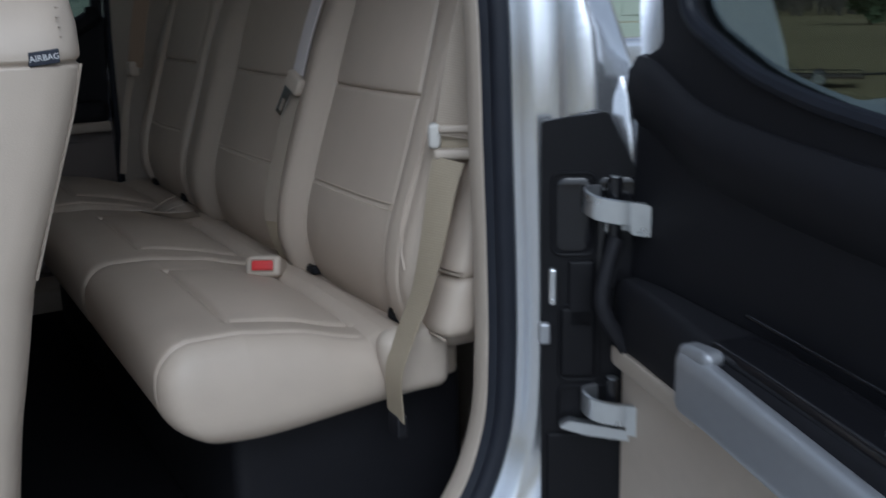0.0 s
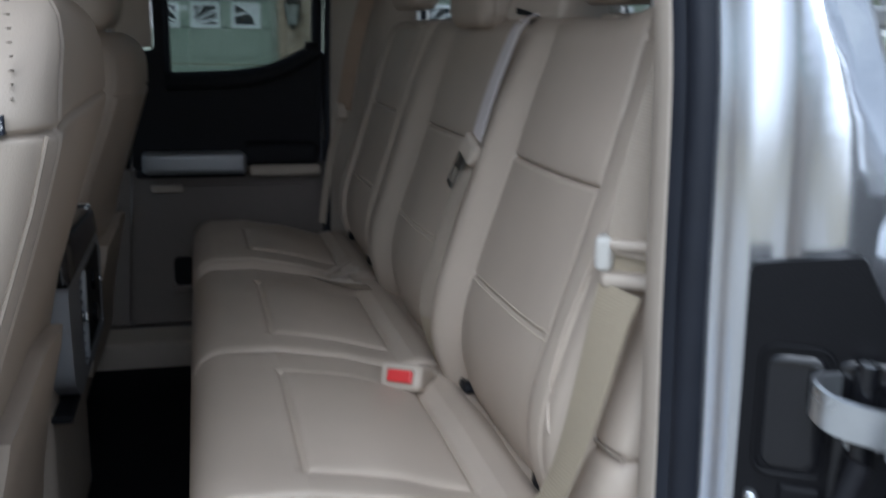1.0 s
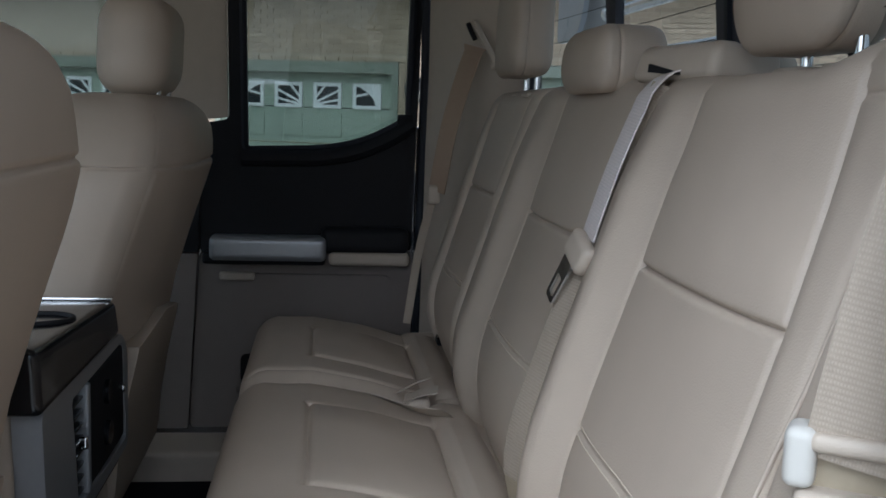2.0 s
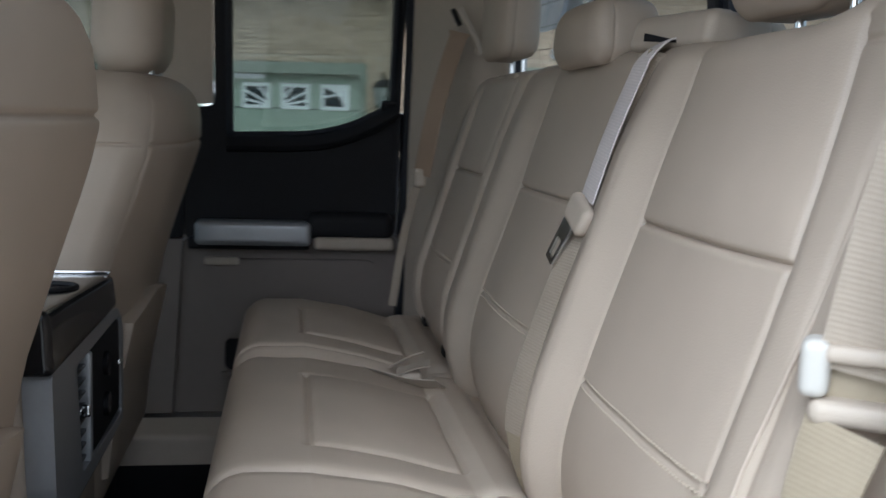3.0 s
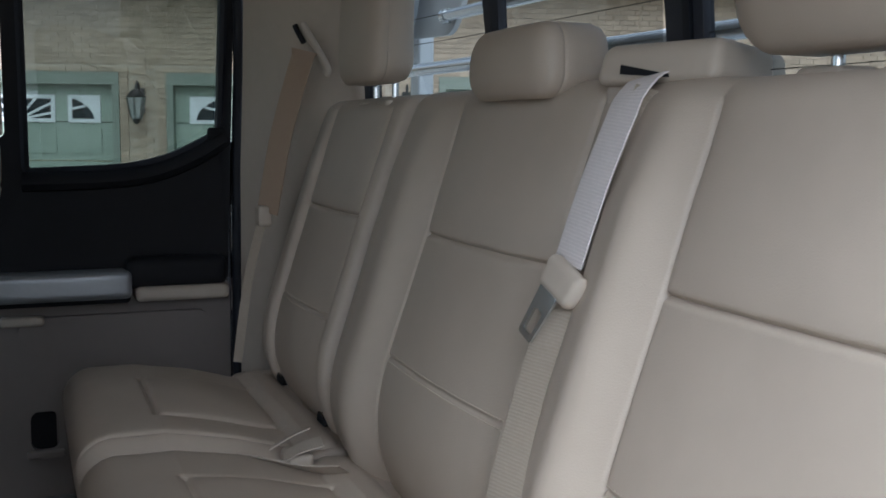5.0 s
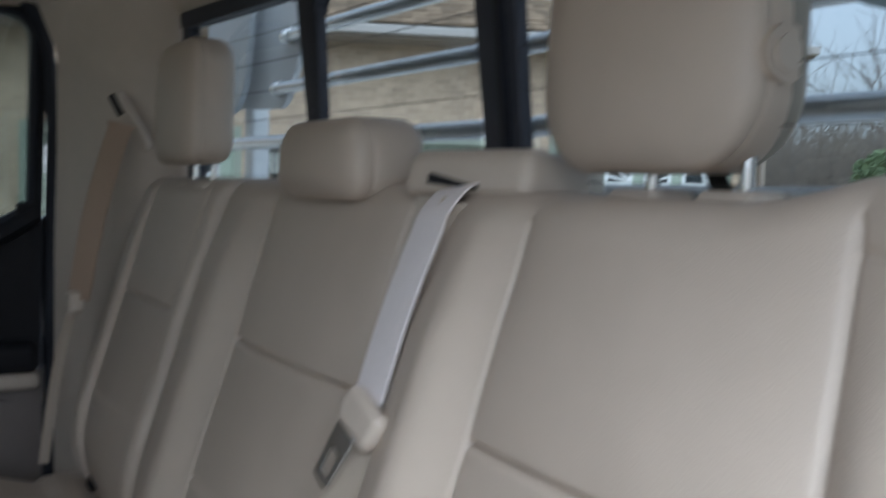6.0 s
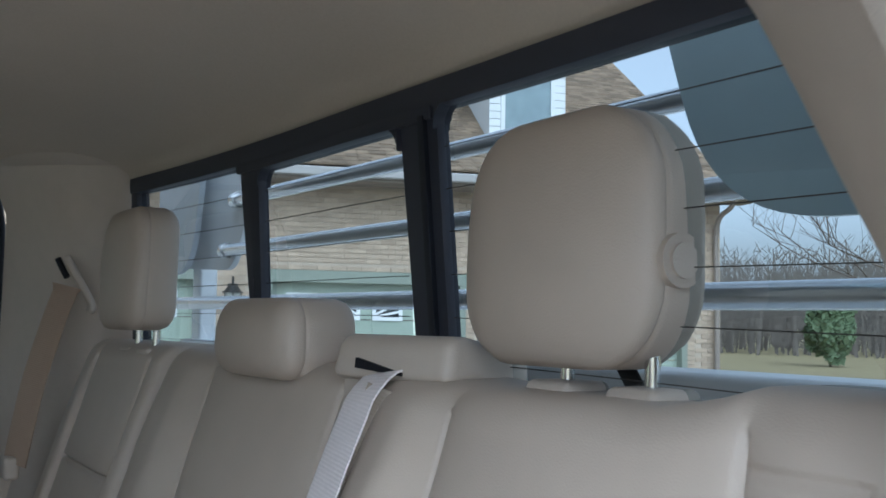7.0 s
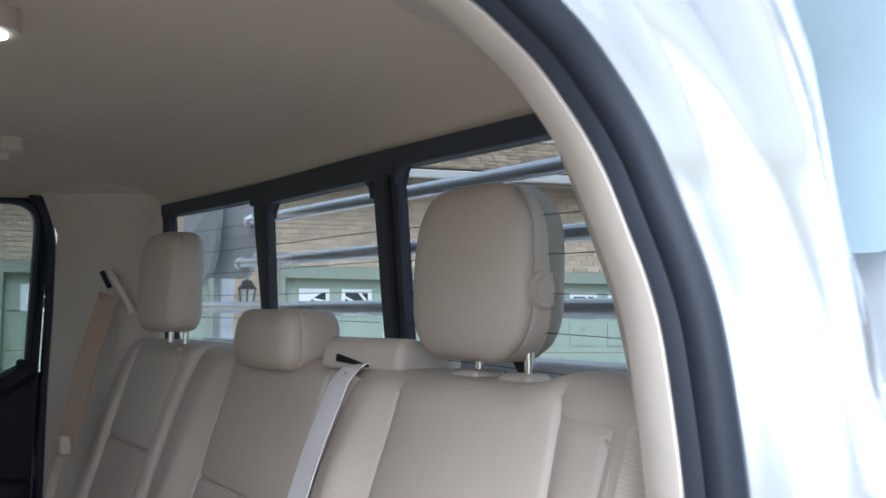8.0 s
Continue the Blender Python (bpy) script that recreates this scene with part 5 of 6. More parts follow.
hpart("plate", slab(rounded([(0.0, 0.882), (0.125, 0.89), (0.112, 1.285), (0.072, 1.364), (0.0, 1.354)], 0.006), "y", 0.0, 0.012, 0.003), SHADED_BLACK, hp)
for z0, z1, x0, x1 in ((1.115, 1.196, 0.030, 0.060), (1.056, 1.140, 0.022, 0.062), (0.892, 0.985, 0.006, 0.11)):
    hpart("raised_panel", soft_box(x0, x1, -0.004, 0.004, z0, z1, 0.004), SHADED_BLACK, hp)
hpart("pocket", soft_box(0.016, 0.058, -0.0025, 0.004, 1.206, 1.292, 0.012), BLACK_GLOSS, hp, "dark rounded pocket beside the hinge")
hpart("recess_lip", outline_tube([(0.012, 1.203), (0.060, 1.203), (0.060, 1.297), (0.012, 1.297)], -0.001, 0.0022), SHADED_BLACK, hp, "moulded lip round the hinge pocket")
hpart("recess_lip", outline_tube([(0.020, 1.052), (0.066, 1.052), (0.066, 1.144), (0.020, 1.144)], -0.001, 0.0018), SHADED_BLACK, hp)
hpart("recess_lip", outline_tube([(0.020, 0.988), (0.105, 0.988), (0.105, 1.044), (0.020, 1.044)], -0.001, 0.002), SHADED_BLACK, hp)
hpart("slot_back", soft_box(0.062, 0.108, -0.002, 0.004, 1.160, 1.292, 0.010), BLACK_GLOSS, hp, "dark slot behind the hinge")
for zz, low in ((1.264, False), (1.028, True)):
    loc = HC @ Vector((0.085, -0.02, zz))
    hg = thing("hinge_assembly", loc, "zinc plated hinge between jamb and open door", "hinge", "hinges of the open door")
    path_ = spline([(0.064, -0.002, zz + 0.006), (0.050, -0.010, zz + 0.006), (0.049, -0.020, zz + 0.003), (0.060, -0.030, zz - 0.002), (0.082, -0.034, zz - 0.006), (0.112, -0.030, zz - 0.010)], 6)
    frames_ = []
    for i, p in enumerate(path_):
        t = (path_[min(i + 1, len(path_) - 1)] - path_[max(i - 1, 0)]).normalized()
        frames_.append((p, Vector((0, 0, 1)), t.cross(Vector((0, 0, 1))).normalized()))
    hpart("arm", sweep(frames_, [(0.0125, -0.003), (0.014, 0.0), (0.0125, 0.003), (-0.0125, 0.003), (-0.014, 0.0), (-0.0125, -0.003)]), ZINC, hg, "curved zinc plated hinge arm", 50)
    hpart("leaf", slab(rounded([(0.094, zz - 0.030), (0.116, zz - 0.034), (0.116, zz + 0.002), (0.094, zz + 0.006)], 0.004), "y", -0.038, -0.033, 0.001), ZINC, hg, "zinc plated hinge leaf")
    hpart("pin", tube([(0.080, -0.014, zz - 0.045), (0.080, -0.014, zz + 0.030)], 0.008, 14), BLACK_GLOSS, hg)
    hpart("bolt", tube([(0.081, -0.012, zz + 0.024), (0.081, -0.012, zz + 0.031)], 0.0065, 6), ZINC, hg, "zinc hexagon bolt")
    hpart("bracket", soft_box(0.070, 0.106, -0.010, 0.002, zz - 0.034, zz - 0.016, 0.003), BLACK_GLOSS if low else ZINC, hg)
    if low:
        hpart("flange", slab(rounded([(0.018, zz - 0.026), (0.030, zz - 0.018), (0.112, zz - 0.034), (0.112, zz - 0.046), (0.048, zz - 0.036)], 0.004), "y", -0.024, -0.010, 0.002), ZINC, hg, "zinc mounting flange")
stk = thing("door_striker", HC @ Vector((0.012, -0.008, 1.165)), "bright steel striker plate on the jamb", "striker")
hpart("plate", soft_box(0.008, 0.017, -0.008, 0.002, 1.145, 1.188, 0.003), ZINC, stk)
hpart("screw", tube([(0.012, -0.010, 1.150), (0.012, -0.004, 1.150)], 0.003, 10), CHROME, stk)
hpart("latch_pin", soft_box(-0.004, 0.010, -0.010, 0.002, 1.098, 1.124, 0.004), SILVER_TRIM, stk)
chk = thing("door_check", (1.01, 0.31, 1.17), "black door check strap", "check strap")
wpart("strap", tube(spline([(0.995, 0.300, 1.225), (0.998, 0.285, 1.19), (1.005, 0.275, 1.15), (1.02, 0.30, 1.10)], 5), 0.009), BLACK_PLASTIC, chk)


# ---- outside ----
ground_bm = bmesh.new()
gl = [-400, -120, -60, -30, -15, -8, -4, 0, 4, 8, 15, 30, 60, 120, 400]
gv = [[ground_bm.verts.new((x, y, -0.02 + (0.15 * noise.noise(Vector((x * 0.05, y * 0.05, 0))) if max(abs(x), abs(y)) > 20 else 0))) for x in gl] for y in gl]
for a, b in zip(gv, gv[1:]):
    for i in range(len(gl) - 1):
        ground_bm.faces.new((a[i], a[i + 1], b[i + 1], b[i]))
tagged(part("ground", ground_bm, FIELD), "dry winter lawn reaching to the woods", "ground", kind="structure")
tagged(part("driveway", slab(rounded([(-15.5, -14), (9, -14), (9, 10.0), (-6, 10.4), (-12.5, 11.9), (-15.5, 11.9)], 0.3), "z", 0.0, 0.03), CONCRETE), "pale concrete driveway", "driveway", kind="structure")

TR = pose(-8.9, 12.6, 0.0, 0, 0, 39) @ Matrix.Diagonal((0.62, 0.62, 0.62, 1.0))
trailer = thing("utility_trailer", (-8.9, 12.6, 0), "low black utility trailer with open rails on the drive's edge", "trailer")


def tpart(name, bm_, mat, label=""):
    bmesh.ops.transform(bm_, matrix=TR, verts=bm_.verts)
    return wpart(name, bm_, mat, trailer, label)


tpart("deck", soft_box(-1.05, 1.05, -0.6, 0.6, 0.20, 0.26, 0.01), BARK, "weathered board deck")
for y in (-0.6, 0.6):
    tpart("rail", soft_box(-1.05, 1.05, y - 0.02, y + 0.02, 0.32, 0.345, 0.006), IRON, "dark steel rail")
    for x in (-1.03, -0.5, 0.0, 0.5, 1.03):
        tpart("post", soft_box(x - 0.02, x + 0.02, y - 0.02, y + 0.02, 0.25, 0.33, 0.005), IRON)
for x in (-1.03, 1.03):
    tpart("end_rail", soft_box(x - 0.02, x + 0.02, -0.6, 0.6, 0.32, 0.345, 0.006), IRON)
for y in (-0.68, 0.68):
    wh = tpart("wheel", tube([(0, y - 0.07, 0.19), (0, y - 0.05, 0.19), (0, y + 0.05, 0.19), (0, y + 0.07, 0.19)], lambda u: 0.19 - 0.03 * abs(2 * u - 1) ** 2, 18), RUBBER, "small black tyre")
    under(wh, part("rim", tube([(TR @ Vector((0, y - 0.078, 0.19))), (TR @ Vector((0, y + 0.078, 0.19)))], 0.10, 14), ZINC))
tpart("hitch", tube([(1.05, 0, 0.28), (1.9, 0, 0.30)], 0.035, 8), IRON)
FX = -13.2
house = thing("garage_house", (FX - 3, 5, 0), "tan brick house with sage green garage doors and brown shingle roof", "house")
DOORS = [(-5.06, -2.31), (-1.70, 1.05), (1.66, 4.41), (5.26, 8.01), (8.61, 11.36)]
TOP = 2.17
Y0, Y1, EAVE, OVER = -9.0, 11.9, 3.38, 0.55
wall_outline = [(Y0, 0.0), (Y1, 0.0), (Y1, EAVE), (Y0, EAVE)]
wpart("wall", slab(wall_outline, "x", FX - 0.30, FX - 0.012, 0.0, [[(a, 0.02), (a, TOP), (b, TOP), (b, 0.02)] for a, b in DOORS]), MORTAR, house, "pale mortar wall", smooth=False)
bk = bmesh.new()
near_bricks = []
rnd = random.Random(5)
bl, bh = 0.20, 0.068
row = 0
z = 0.02
while z < EAVE - bh:
    y = Y0 + (0.1 if row % 2 else 0.0)
    while y < Y1 - bl:
        ok = True
        for a, b in DOORS:
            if z < TOP + 0.12 and y + bl > a - 0.12 and y < b + 0.12:
                ok = False
        if ok and z > 0.3 and -3 < y < Y1:
            d = rnd.uniform(-0.003, 0.003)
            if 2.45 < z < 3.30 and 0.2 < y < 5.0:
                near_bricks.append((FX + d, y, z))
            else:
                box(bk, FX - 0.02, FX + d, y, y + bl - 0.011, z, z + bh - 0.011)
        y += bl
    z += bh
    row += 1
for x_, y_, z_ in near_bricks[300:]:
    box(bk, FX - 0.02, x_, y_, y_ + bl - 0.011, z_, z_ + bh - 0.011)
bricks = wpart("bricks", bk, BRICK, house, "courses of tan brick", smooth=False)
tagged(bricks, kind="stuff")
one_brick = bpy.data.meshes.new("brick")
bb = box(bmesh.new(), -0.02, 0.0, 0.0, bl - 0.011, 0.0, bh - 0.011)
bb.to_mesh(one_brick)
bb.free()
one_brick.materials.append(BRICK)
for place in near_bricks[:300]:
    o = new("brick", one_brick)
    o.location = Vector(place) - house.location
    o.parent = house
nt = BRICK.node_tree
oi = nt.nodes.new("ShaderNodeObjectInfo")
add = nt.nodes.new("ShaderNodeMath")
add.operation = "ADD"
wrap = nt.nodes.new("ShaderNodeMath")
wrap.operation = "FRACT"
nt.links.new(add.outputs[0], wrap.inputs[0])
nt.links.new(oi.outputs["Random"], add.inputs[0])
geo = nt.nodes.new("ShaderNodeNewGeometry")
hs = nt.nodes.new("ShaderNodeHueSaturation")
mr = nt.nodes.new("ShaderNodeMapRange")
mr.inputs["To Min"].default_value, mr.inputs["To Max"].default_value = 0.84, 1.12
pb = nt.nodes["Principled BSDF"]
src = pb.inputs["Base Color"].links[0].from_socket
nt.links.new(geo.outputs["Random Per Island"], add.inputs[1])
nt.links.new(wrap.outputs[0], mr.inputs["Value"])
nt.links.new(mr.outputs[0], hs.inputs["Value"])
nt.links.new(src, hs.inputs["Color"])
nt.links.new(hs.outputs[0], pb.inputs["Base Color"])


def garage_door(a, b):
    top = TOP
    sec = (top - 0.11) / 4
    n_w = 4
    bm_ = bmesh.new()
    for k in range(4):
        box(bm_, FX - 0.20, FX - 0.14, a + 0.09, b - 0.09, 0.03 + sec * k, 0.015 + sec * (k + 1))
    g_ = wpart("garage_door", bm_, GREEN_PAINT, house, "sage green panelled garage door", smooth=False)

    def sub(name, bm_, mat, label=""):
        o = part(name, bm_, mat, None, label, smooth=False)
        o.parent = g_
        return o
    for k in range(3):
        for i in range(n_w):
            y0 = a + 0.28 + 0.59 * i
            z0 = 0.12 + sec * k
            sub("panel", slab([(y0, z0), (y0 + 0.43, z0), (y0 + 0.43, z0 + 0.34), (y0, z0 + 0.34)], "x", FX - 0.142, FX - 0.122, 0.006), GREEN_PAINT)
    jb = bmesh.new()
    box(jb, FX - 0.20, FX + 0.02, a, a + 0.09, 0.02, top)
    box(jb, FX - 0.20, FX + 0.02, b - 0.09, b, 0.02, top)
    box(jb, FX - 0.20, FX + 0.025, a, b, top - 0.11, top + 0.05)
    sub("door_casing", jb, GREEN_TRIM, "grey-green casing")
    sol = bmesh.new()
    y = a - 0.12
    while y < b + 0.02:
        box(sol, FX - 0.02, FX + 0.012, y, y + 0.19, top + 0.055, top + 0.11)
        y += 0.2
    for yy in (a - 0.115, b + 0.005):
        z_ = 0.05
        while z_ < top + 0.03:
            box(sol, FX - 0.02, FX + 0.012, yy, yy + 0.11, z_, z_ + 0.057)
            z_ += 0.068
    sub("brick_surround", sol, BRICK, "brick surround of the door")
    for i in range(n_w):
        y0 = a + 0.28 + 0.59 * i
        y1 = y0 + 0.42
        z0, z1 = top - 0.61, top - 0.25
        fr_ = slab([(y0, z0), (y1, z0), (y1, z1), (y0, z1)], "x", FX - 0.14, FX - 0.115, 0.0, [[(y0 + 0.05, z0 + 0.05), (y0 + 0.05, z1 - 0.05), (y1 - 0.05, z1 - 0.05), (y1 - 0.05, z0 + 0.05)]])
        sub("window_frame", fr_, WHITE_PAINT, "white window frame")
        pn = bmesh.new()
        box(pn, FX - 0.139, FX - 0.132, y0 + 0.04, y1 - 0.04, z0 + 0.04, z1 - 0.04)
        sub("pane", pn, DARK_GLASS)
        # a sunburst fans over the door from its middle, under a low arch
        mid, sgn = (a + b) / 2, -1 if i < n_w / 2 else 1
        arch_y, arch_z = 1.02, 0.42
        ry = bmesh.new()
        for ang in (16, 34, 58):
            an = radians(ang)
            p0 = Vector((0, mid + sgn * 0.02, z0 + 0.03))
            dv = Vector((0, sgn * math.cos(an), math.sin(an) * 0.75)).normalized()
            pr = Vector((0, -dv.z, dv.y)) * 0.016

            def within(q):
                dy, dz = (q.y - mid) / arch_y, (q.z - z0 - 0.03) / arch_z
                return y0 + 0.04 < q.y < y1 - 0.04 and z0 + 0.04 < q.z < z1 - 0.04 and dy * dy + dz * dz < 1
            ts = [t for t in lines(0, 1.6, 160) if within(p0 + dv * t)]
            if len(ts) > 2:
                q0, q1 = p0 + dv * ts[0], p0 + dv * ts[-1]
                vs = [ry.verts.new((FX - 0.128, *(q + s_ * pr)[1:])) for q, s_ in ((q0, 1), (q0, -1), (q1, -1), (q1, 1))]
                f_ = ry.faces.new(vs)
                ex = bmesh.ops.extrude_face_region(ry, geom=[f_])
                bmesh.ops.translate(ry, verts=[g for g in ex["geom"] if isinstance(g, bmesh.types.BMVert)], vec=(0.012, 0, 0))
        if len(ry.faces):
            sub("sunburst_bars", ry, WHITE_PAINT)
        else:
            ry.free()
        if i in (0, n_w - 1):
            inner, outer_ = (y0 + 0.04, y1 - 0.04) if sgn > 0 else (y1 - 0.04, y0 + 0.04)
            arc = []
            for t in lines(0, 1, 10):
                yy = inner + (outer_ - inner) * t
                dy = abs(yy - mid) / arch_y
                arc.append((yy, min(z1 - 0.04, z0 + 0.03 + arch_z * math.sqrt(max(0.0, 1 - dy * dy)))))
            fill = [(inner, z1 - 0.035)] + arc + [(outer_, z1 - 0.035)]
            sub("arch_panel", slab(fill, "x", FX - 0.131, FX - 0.124), WHITE_PAINT, "white panel over the arch")
    for o in g_.children:
        o.matrix_parent_inverse = Matrix.Identity(4)
    return g_


for a, b in DOORS:
    garage_door(a, b)

# eave, roof, dormer
wpart("eave", soft_box(FX - 0.1, FX + OVER, Y0 - 0.4, Y1 + 0.4, EAVE, EAVE + 0.18, 0.02), EAVE_PAINT, house, "taupe eave board")
wpart("gutter", soft_box(FX + OVER + 0.002, FX + OVER + 0.11, Y0 - 0.4, Y1 + 0.4, EAVE + 0.04, EAVE + 0.16, 0.02), GUTTER, house, "grey gutter")
RISE = 0.65
rf = bmesh.new()
RZ = EAVE + 0.2
base = [(FX + OVER, Y0 - 0.4, RZ), (FX + OVER, Y1 - 0.06, RZ), (FX - 5.0, Y1 - 0.06, RZ + RISE * (5 + OVER)), (FX - 5.0, Y0 - 0.4, RZ + RISE * (5 + OVER)), (FX - 10.5, Y0 - 0.4, RZ), (FX - 10.5, Y1 - 0.06, RZ)]
rv = [rf.verts.new(p) for p in base]
for f in ((0, 1, 2, 3), (1, 5, 2), (4, 0, 3), (5, 4, 3, 2), (0, 4, 5, 1)):
    rf.faces.new([rv[i] for i in f])
wpart("roof", rf, SHINGLE, house, "brown shingle roof", smooth=False)
sh = bmesh.new()
near_shingles = []
for r_ in range(52):
    x_ = FX + OVER - 0.10 * r_
    zz = EAVE + 0.21 + RISE * 0.10 * r_
    y = 3.0 + 0.17 * (r_ % 2)
    while y < Y1 - 0.3:
        w_ = 0.20 if y > 6.6 and r_ < 13 else rnd.uniform(0.15, 0.27)
        t_ = rnd.uniform(0.012, 0.03)
        if y > 6.6 and r_ < 13 and len(near_shingles) < 300:
            near_shingles.append((x_, y, zz, t_))
        else:
            vs = [sh.verts.new(p) for p in ((x_, y, zz + t_), (x_, y + w_ - 0.012, zz + t_), (x_ - 0.125, y + w_ - 0.012, zz + RISE * 0.125 + 0.006), (x_ - 0.125, y, zz + RISE * 0.125 + 0.006), (x_, y, zz), (x_, y + w_ - 0.012, zz))]
            sh.faces.new(vs[:4])
            sh.faces.new((vs[4], vs[5], vs[1], vs[0]))
        y += w_
one_shingle = bpy.data.meshes.new("shingle")
one_shingle.from_pydata([(0, 0, 0.02), (0, 0.188, 0.02), (-0.125, 0.188, RISE * 0.125 + 0.006), (-0.125, 0, RISE * 0.125 + 0.006), (0, 0, 0), (0, 0.188, 0)], [], [(0, 1, 2, 3), (4, 5, 1, 0)])
one_shingle.materials.append(SHINGLE)
for x_, y_, z_, t_ in near_shingles:
    o = new("shingle", one_shingle)
    o.location = Vector((x_, y_, z_ + t_ - 0.02)) - house.location
    o.parent = house
shing = wpart("shingles", sh, SHINGLE, house, "courses of brown shingles", smooth=False)
tagged(shing, kind="stuff")
nt = SHINGLE.node_tree
oi = nt.nodes.new("ShaderNodeObjectInfo")
add = nt.nodes.new("ShaderNodeMath")
add.operation = "ADD"
wrap = nt.nodes.new("ShaderNodeMath")
wrap.operation = "FRACT"
nt.links.new(add.outputs[0], wrap.inputs[0])
nt.links.new(oi.outputs["Random"], add.inputs[0])
geo = nt.nodes.new("ShaderNodeNewGeometry")
hs = nt.nodes.new("ShaderNodeHueSaturation")
mr = nt.nodes.new("ShaderNodeMapRange")
mr.inputs["To Min"].default_value, mr.inputs["To Max"].default_value = 0.66, 1.3
pb = nt.nodes["Principled BSDF"]
src = pb.inputs["Base Color"].links[0].from_socket
nt.links.new(geo.outputs["Random Per Island"], add.inputs[1])
nt.links.new(wrap.outputs[0], mr.inputs["Value"])
nt.links.new(mr.outputs[0], hs.inputs["Value"])
nt.links.new(src, hs.inputs["Color"])
nt.links.new(hs.outputs[0], pb.inputs["Base Color"])
# dormer
DY, DZ, DX = 8.97, 4.18, FX - 0.3
dorm = wpart("dormer", slab([(DY - 0.57, DZ - 0.1), (DY + 0.57, DZ - 0.1), (DY + 0.57, DZ + 1.4), (DY, DZ + 2.0), (DY - 0.57, DZ + 1.4)], "x", DX - 3, DX, 0.0), WHITE_PAINT, house, "white clapboard dormer", smooth=False)
for k in range(13):
    z_ = DZ + 0.11 * k
    for y0, y1 in ((DY - 0.58, DY - 0.41), (DY + 0.41, DY + 0.58)):
        o = part("clapboard", box(bmesh.new(), DX - 0.01, DX + 0.022, y0, y1, z_, z_ + 0.10), WHITE_PAINT, None, smooth=False)
        o.parent = dorm
dw = part("window", slab([(DY - 0.41, DZ + 0.03), (DY + 0.41, DZ + 0.03), (DY + 0.41, DZ + 1.30), (DY - 0.41, DZ + 1.30)], "x", DX, DX + 0.05, 0.0, [[(DY - 0.35, DZ + 0.09), (DY - 0.35, DZ + 1.24), (DY + 0.35, DZ + 1.24), (DY + 0.35, DZ + 0.09)]]), WHITE_PAINT, None, "white window frame", smooth=False)
dw.parent = dorm
dp = bmesh.new()
box(dp, DX, DX + 0.02, DY - 0.36, DY + 0.36, DZ + 0.08, DZ + 1.25)
o = part("pane", dp, PALE_PANE, None, smooth=False)
o.parent = dorm
dr = bmesh.new()
for s in (1, -1):
    vs = [dr.verts.new(p) for p in ((DX + 0.2, DY, DZ + 2.1), (DX + 0.2, DY + s * 0.8, DZ + 1.28), (DX - 4, DY + s * 0.8, DZ + 1.28), (DX - 4, DY, DZ + 2.1))]
    dr.faces.new(vs)
bmesh.ops.solidify(dr, geom=dr.faces[:], thickness=0.06)
wpart("dormer_roof", dr, SHINGLE, house, "brown shingle dormer roof", smooth=False)
# downspout at the house corner
wpart("downspout", tube(spline([(FX + 0.58, Y1 - 0.04, EAVE + 0.05), (FX + 0.42, Y1 - 0.06, EAVE - 0.1), (FX + 0.08, Y1 - 0.1, EAVE - 0.35), (FX + 0.08, Y1 - 0.1, 2.0), (FX + 0.08, Y1 - 0.1, 0.1)], 4), 0.038, 8), EAVE_PAINT, house, "taupe downspout")


def wall_lamp(y, z):
    t_ = thing("wall_lantern", (FX + 0.02, y, z), "black iron carriage lantern on the brick pier", "lamp", "lanterns between the garage doors")
    part("back_plate", soft_box(-0.01, 0.02, -0.05, 0.05, -0.12, 0.14, 0.008), IRON, t_)
    part("arm", tube(spline([(0.01, 0, 0.10), (0.08, 0, 0.20), (0.16, 0, 0.17), (0.17, 0, 0.10)], 5), 0.012, 8), IRON, t_)
    part("cap", tube([(0.17, 0, 0.04), (0.17, 0, 0.06), (0.17, 0, 0.10), (0.17, 0, 0.12)], lambda u: 0.11 - 0.08 * u, 8), IRON, t_)
    part("glass", tube([(0.17, 0, -0.18), (0.17, 0, 0.04)], lambda u: 0.05 + 0.045 * u, 6), LAMP_GLASS, t_, "seeded glass body")
    part("finial", tube([(0.17, 0, -0.24), (0.17, 0, -0.21), (0.17, 0, -0.18)], lambda u: 0.012 + 0.04 * u, 8), IRON, t_)
    for k in range(6):
        a_ = math.pi / 3 * k
        part("rib", tube([(0.17 + 0.052 * math.cos(a_), 0.052 * math.sin(a_), -0.18), (0.17 + 0.097 * math.cos(a_), 0.097 * math.sin(a_), 0.04)], 0.006, 5), IRON, t_)
    return t_


# the facade is turned towards the truck
TURN = Matrix.Translation((FX, 0, 0)) @ Matrix.Rotation(radians(-19), 4, "Z") @ Matrix.Translation((-FX, 0, 0))
house.matrix_world = TURN @ Matrix.Translation(house.location)
for y, z in ((1.32, 1.84), (4.83, 1.84), (-2.0, 1.84)):
    lantern = wall_lamp(y, z)
    lantern.matrix_world = TURN @ Matrix.Translation(lantern.location) @ Matrix.Diagonal((1.25, 1.3, 1.25, 1))


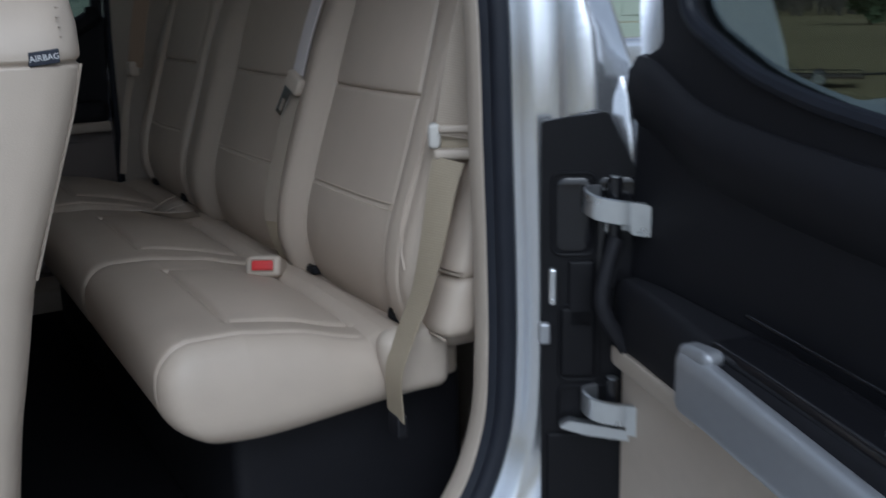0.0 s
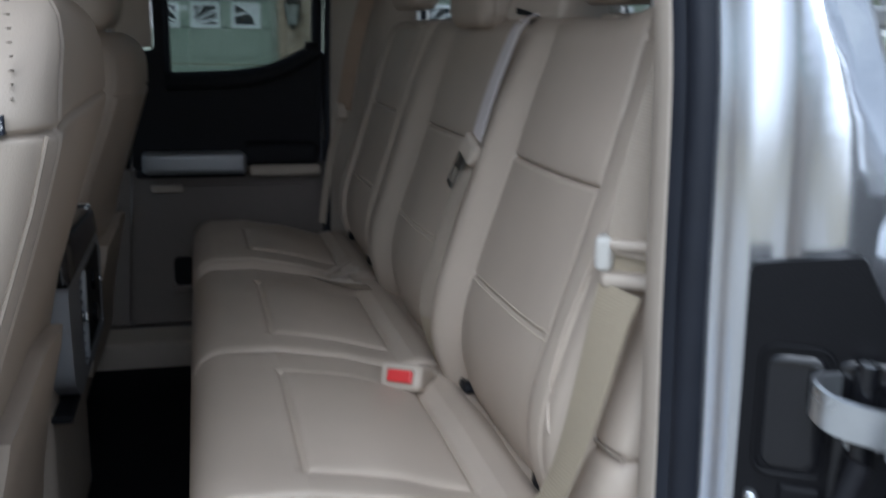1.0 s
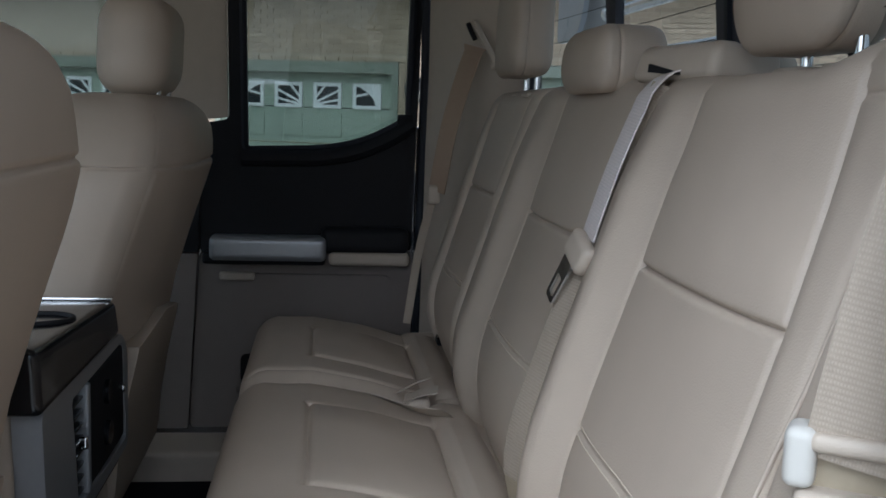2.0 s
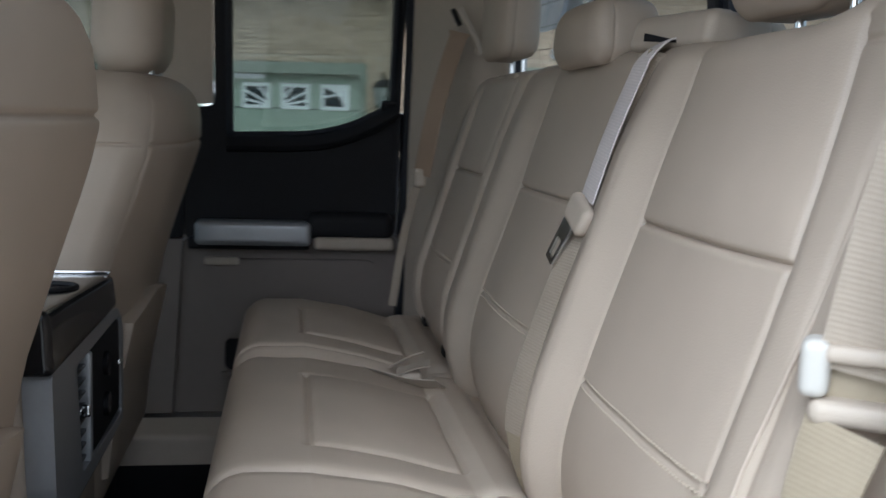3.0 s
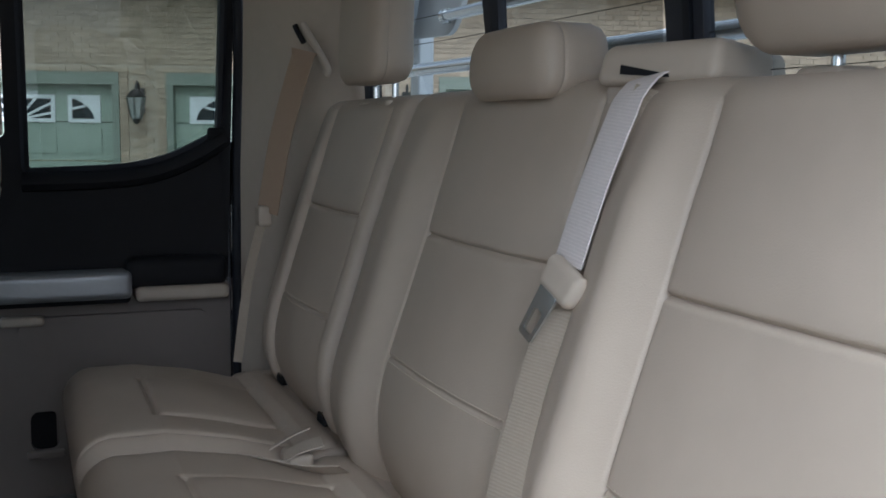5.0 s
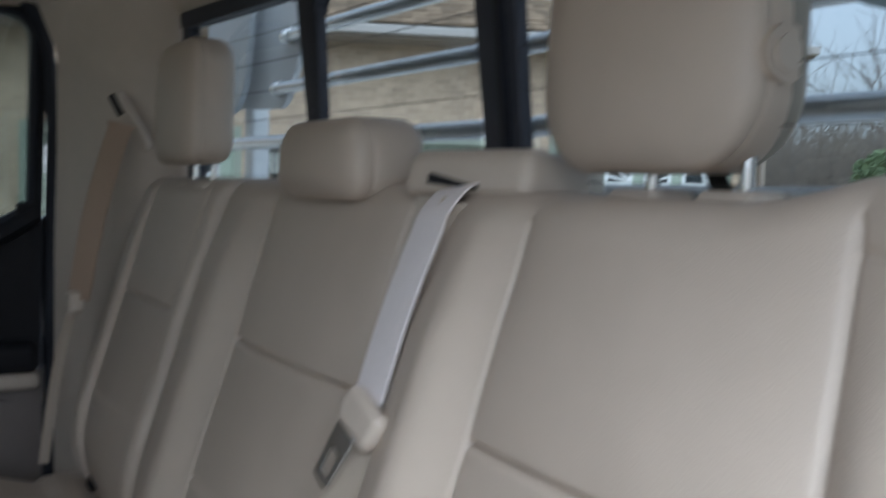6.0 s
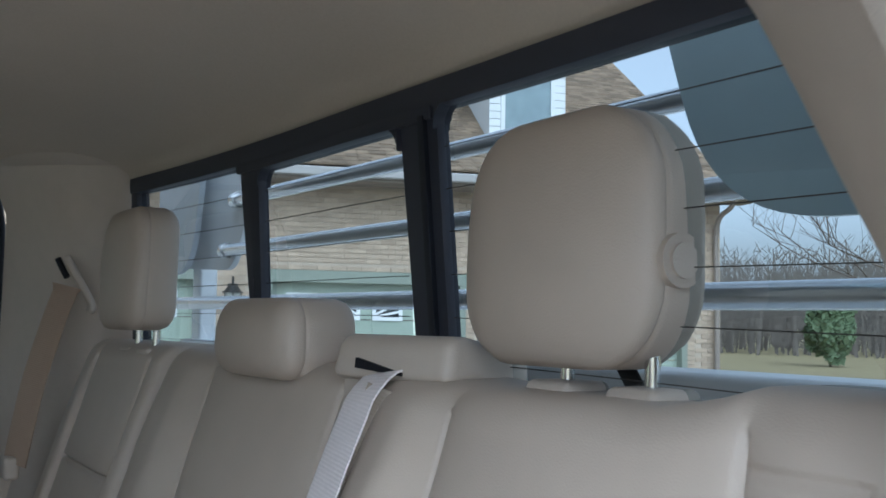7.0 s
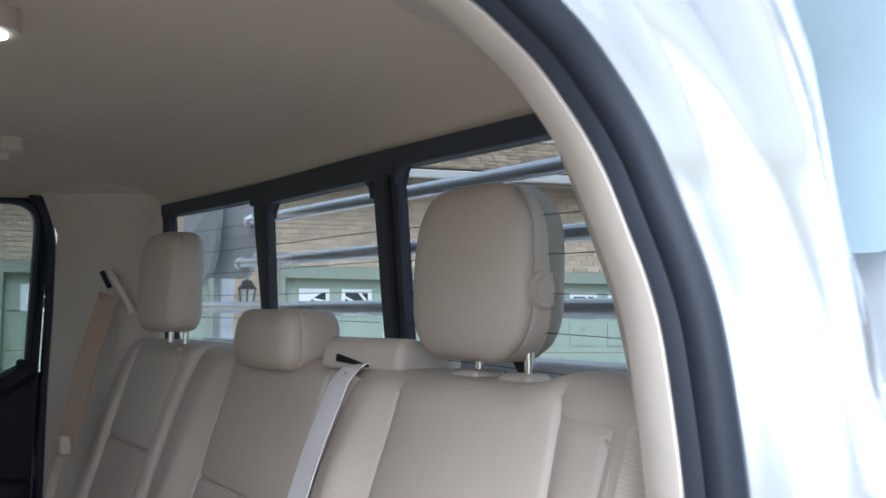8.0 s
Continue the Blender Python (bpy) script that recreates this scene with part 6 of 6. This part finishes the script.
# ---- trees and far woods ----
def bare_tree(x, y, h, seed, label, boughs=()):
    rr = random.Random(seed)
    t_ = thing("bare_tree", (x, y, 0), label, "tree", "bare trees")
    bm_ = bmesh.new()

    def limb(p, d, ln, rad, depth):
        pts = [p]
        for k in range(5):
            d = (d + Vector((rr.uniform(-1, 1), rr.uniform(-1, 1), rr.uniform(-0.3, 0.6))) * 0.16).normalized()
            pts.append(pts[-1] + d * ln / 5)
        tube(pts, lambda u: rad * (1 - 0.65 * u), 6 if depth > 1 else 5 if depth else 8, False, bm_)
        if depth < 4:
            for k in range(rr.choice((3, 4, 4))):
                q = pts[rr.choice((2, 3, 4, 5))]
                side_ = Vector((rr.uniform(-1, 1), rr.uniform(-1, 1), rr.uniform(0.0, 0.9))).normalized()
                limb(q, (d * 0.6 + side_ * 0.8).normalized(), ln * rr.uniform(0.55, 0.78), rad * 0.54, depth + 1)
    limb(Vector((0, 0, 0)), Vector((0, 0, 1)), h * 0.34, h * 0.02, 0)
    for z_, way_ in boughs:
        limb(Vector((0, 0, z_)), Vector(way_).normalized(), 2.9, 0.036, 1)
    part("trunk", bm_, BARK, t_)
    return t_


for i, (x, y, h) in enumerate([(-13.0, 23.2, 14.5), (-20, 44, 12), (9, 26, 12), (-33, 60, 13)]):
    bare_tree(x, y, h, 11 + i, "bare winter tree with fine twigs beyond the drive", ((2.2, (-0.8, -0.5, 0.2)), (2.6, (-0.85, -0.35, 0.3))) if i == 0 else ())

rw = random.Random(3)
wv_, wf_ = [], []


def sliver(p, q, n_):
    """One thin twig, wide at p and narrow at q."""
    k = len(wv_)
    wv_.extend((p - n_, q - n_ * 0.3, q + n_ * 0.3, p + n_))
    wf_.append((k, k + 1, k + 2, k + 3))


for i in range(1300):
    near_view = i % 3 != 0
    a_ = rw.uniform(1.6, 2.9) if near_view else rw.uniform(0, 2 * math.pi)
    rad = rw.uniform(56, 82)
    x, y = rad * math.cos(a_), rad * math.sin(a_)
    h = rw.uniform(3.4, 6.4)
    n_ = Vector((-y, x, 0)).normalized()
    lean_ = n_ * rw.uniform(-0.5, 0.5)
    sliver(Vector((x, y, -0.3)), Vector((x, y, h)) + lean_, n_ * rw.uniform(0.04, 0.11))
    for k in range(130 if near_view else 30):
        zz = h * rw.uniform(0.03, 1.0) ** 0.8
        sp = 0.5 + 1.6 * (1 - abs(2 * zz / h - 1.1))
        p = Vector((x, y, zz)) + n_ * rw.gauss(0, 0.6) * sp + Vector((rw.gauss(0, 0.8), rw.gauss(0, 0.8), 0))
        q = p + n_ * rw.uniform(-0.5, 0.5) + Vector((0, 0, rw.uniform(-0.1, 0.7)))
        sliver(p, q, Vector((n_.x, n_.y, rw.uniform(-0.6, 0.6))) * rw.uniform(0.012, 0.04))
woods_me = bpy.data.meshes.new("far_woods")
woods_me.from_pydata([tuple(v) for v in wv_], [], wf_)
woods_me.materials.append(WOODS)
woods = new("far_woods", woods_me)
tagged(woods, "grey-brown winter woods along the horizon", "woods", kind="stuff")


def bush(x, y, h, seed):
    t_ = thing("evergreen_bush", (x, y, 0), "rounded green evergreen at the wood's edge", "bush", "evergreens")
    r2 = random.Random(seed)
    lf = bmesh.new()
    for i in range(4200):
        v = Vector((r2.gauss(0, 1), r2.gauss(0, 1), r2.gauss(0, 1))).normalized()
        lump = 0.75 + 0.3 * noise.noise(v * 2.2 + Vector((seed, 0, 0)))
        p = Vector((v.x * h * 0.36, v.y * h * 0.36, h * 0.50 + v.z * h * 0.52)) * 1.0
        p = Vector((0, 0, h * 0.5)) + (p - Vector((0, 0, h * 0.5))) * lump * r2.uniform(0.7, 1.0)
        s_ = r2.uniform(0.10, 0.24)
        u_ = Vector((r2.gauss(0, 1), r2.gauss(0, 1), r2.gauss(0, 1))).normalized() * s_
        w2 = u_.orthogonal().normalized() * s_ * 0.6
        lf.faces.new([lf.verts.new(k) for k in (p - u_, p + w2, p + u_, p - w2)])
    part("foliage", lf, LEAF, t_, smooth=False)
    part("trunk", tube([(0, 0, -0.1), (0, 0, h * 0.5)], lambda u: 0.07 * (1 - 0.6 * u), 8), BARK, t_)


bush(-25.2, 35.2, 3.3, 2)
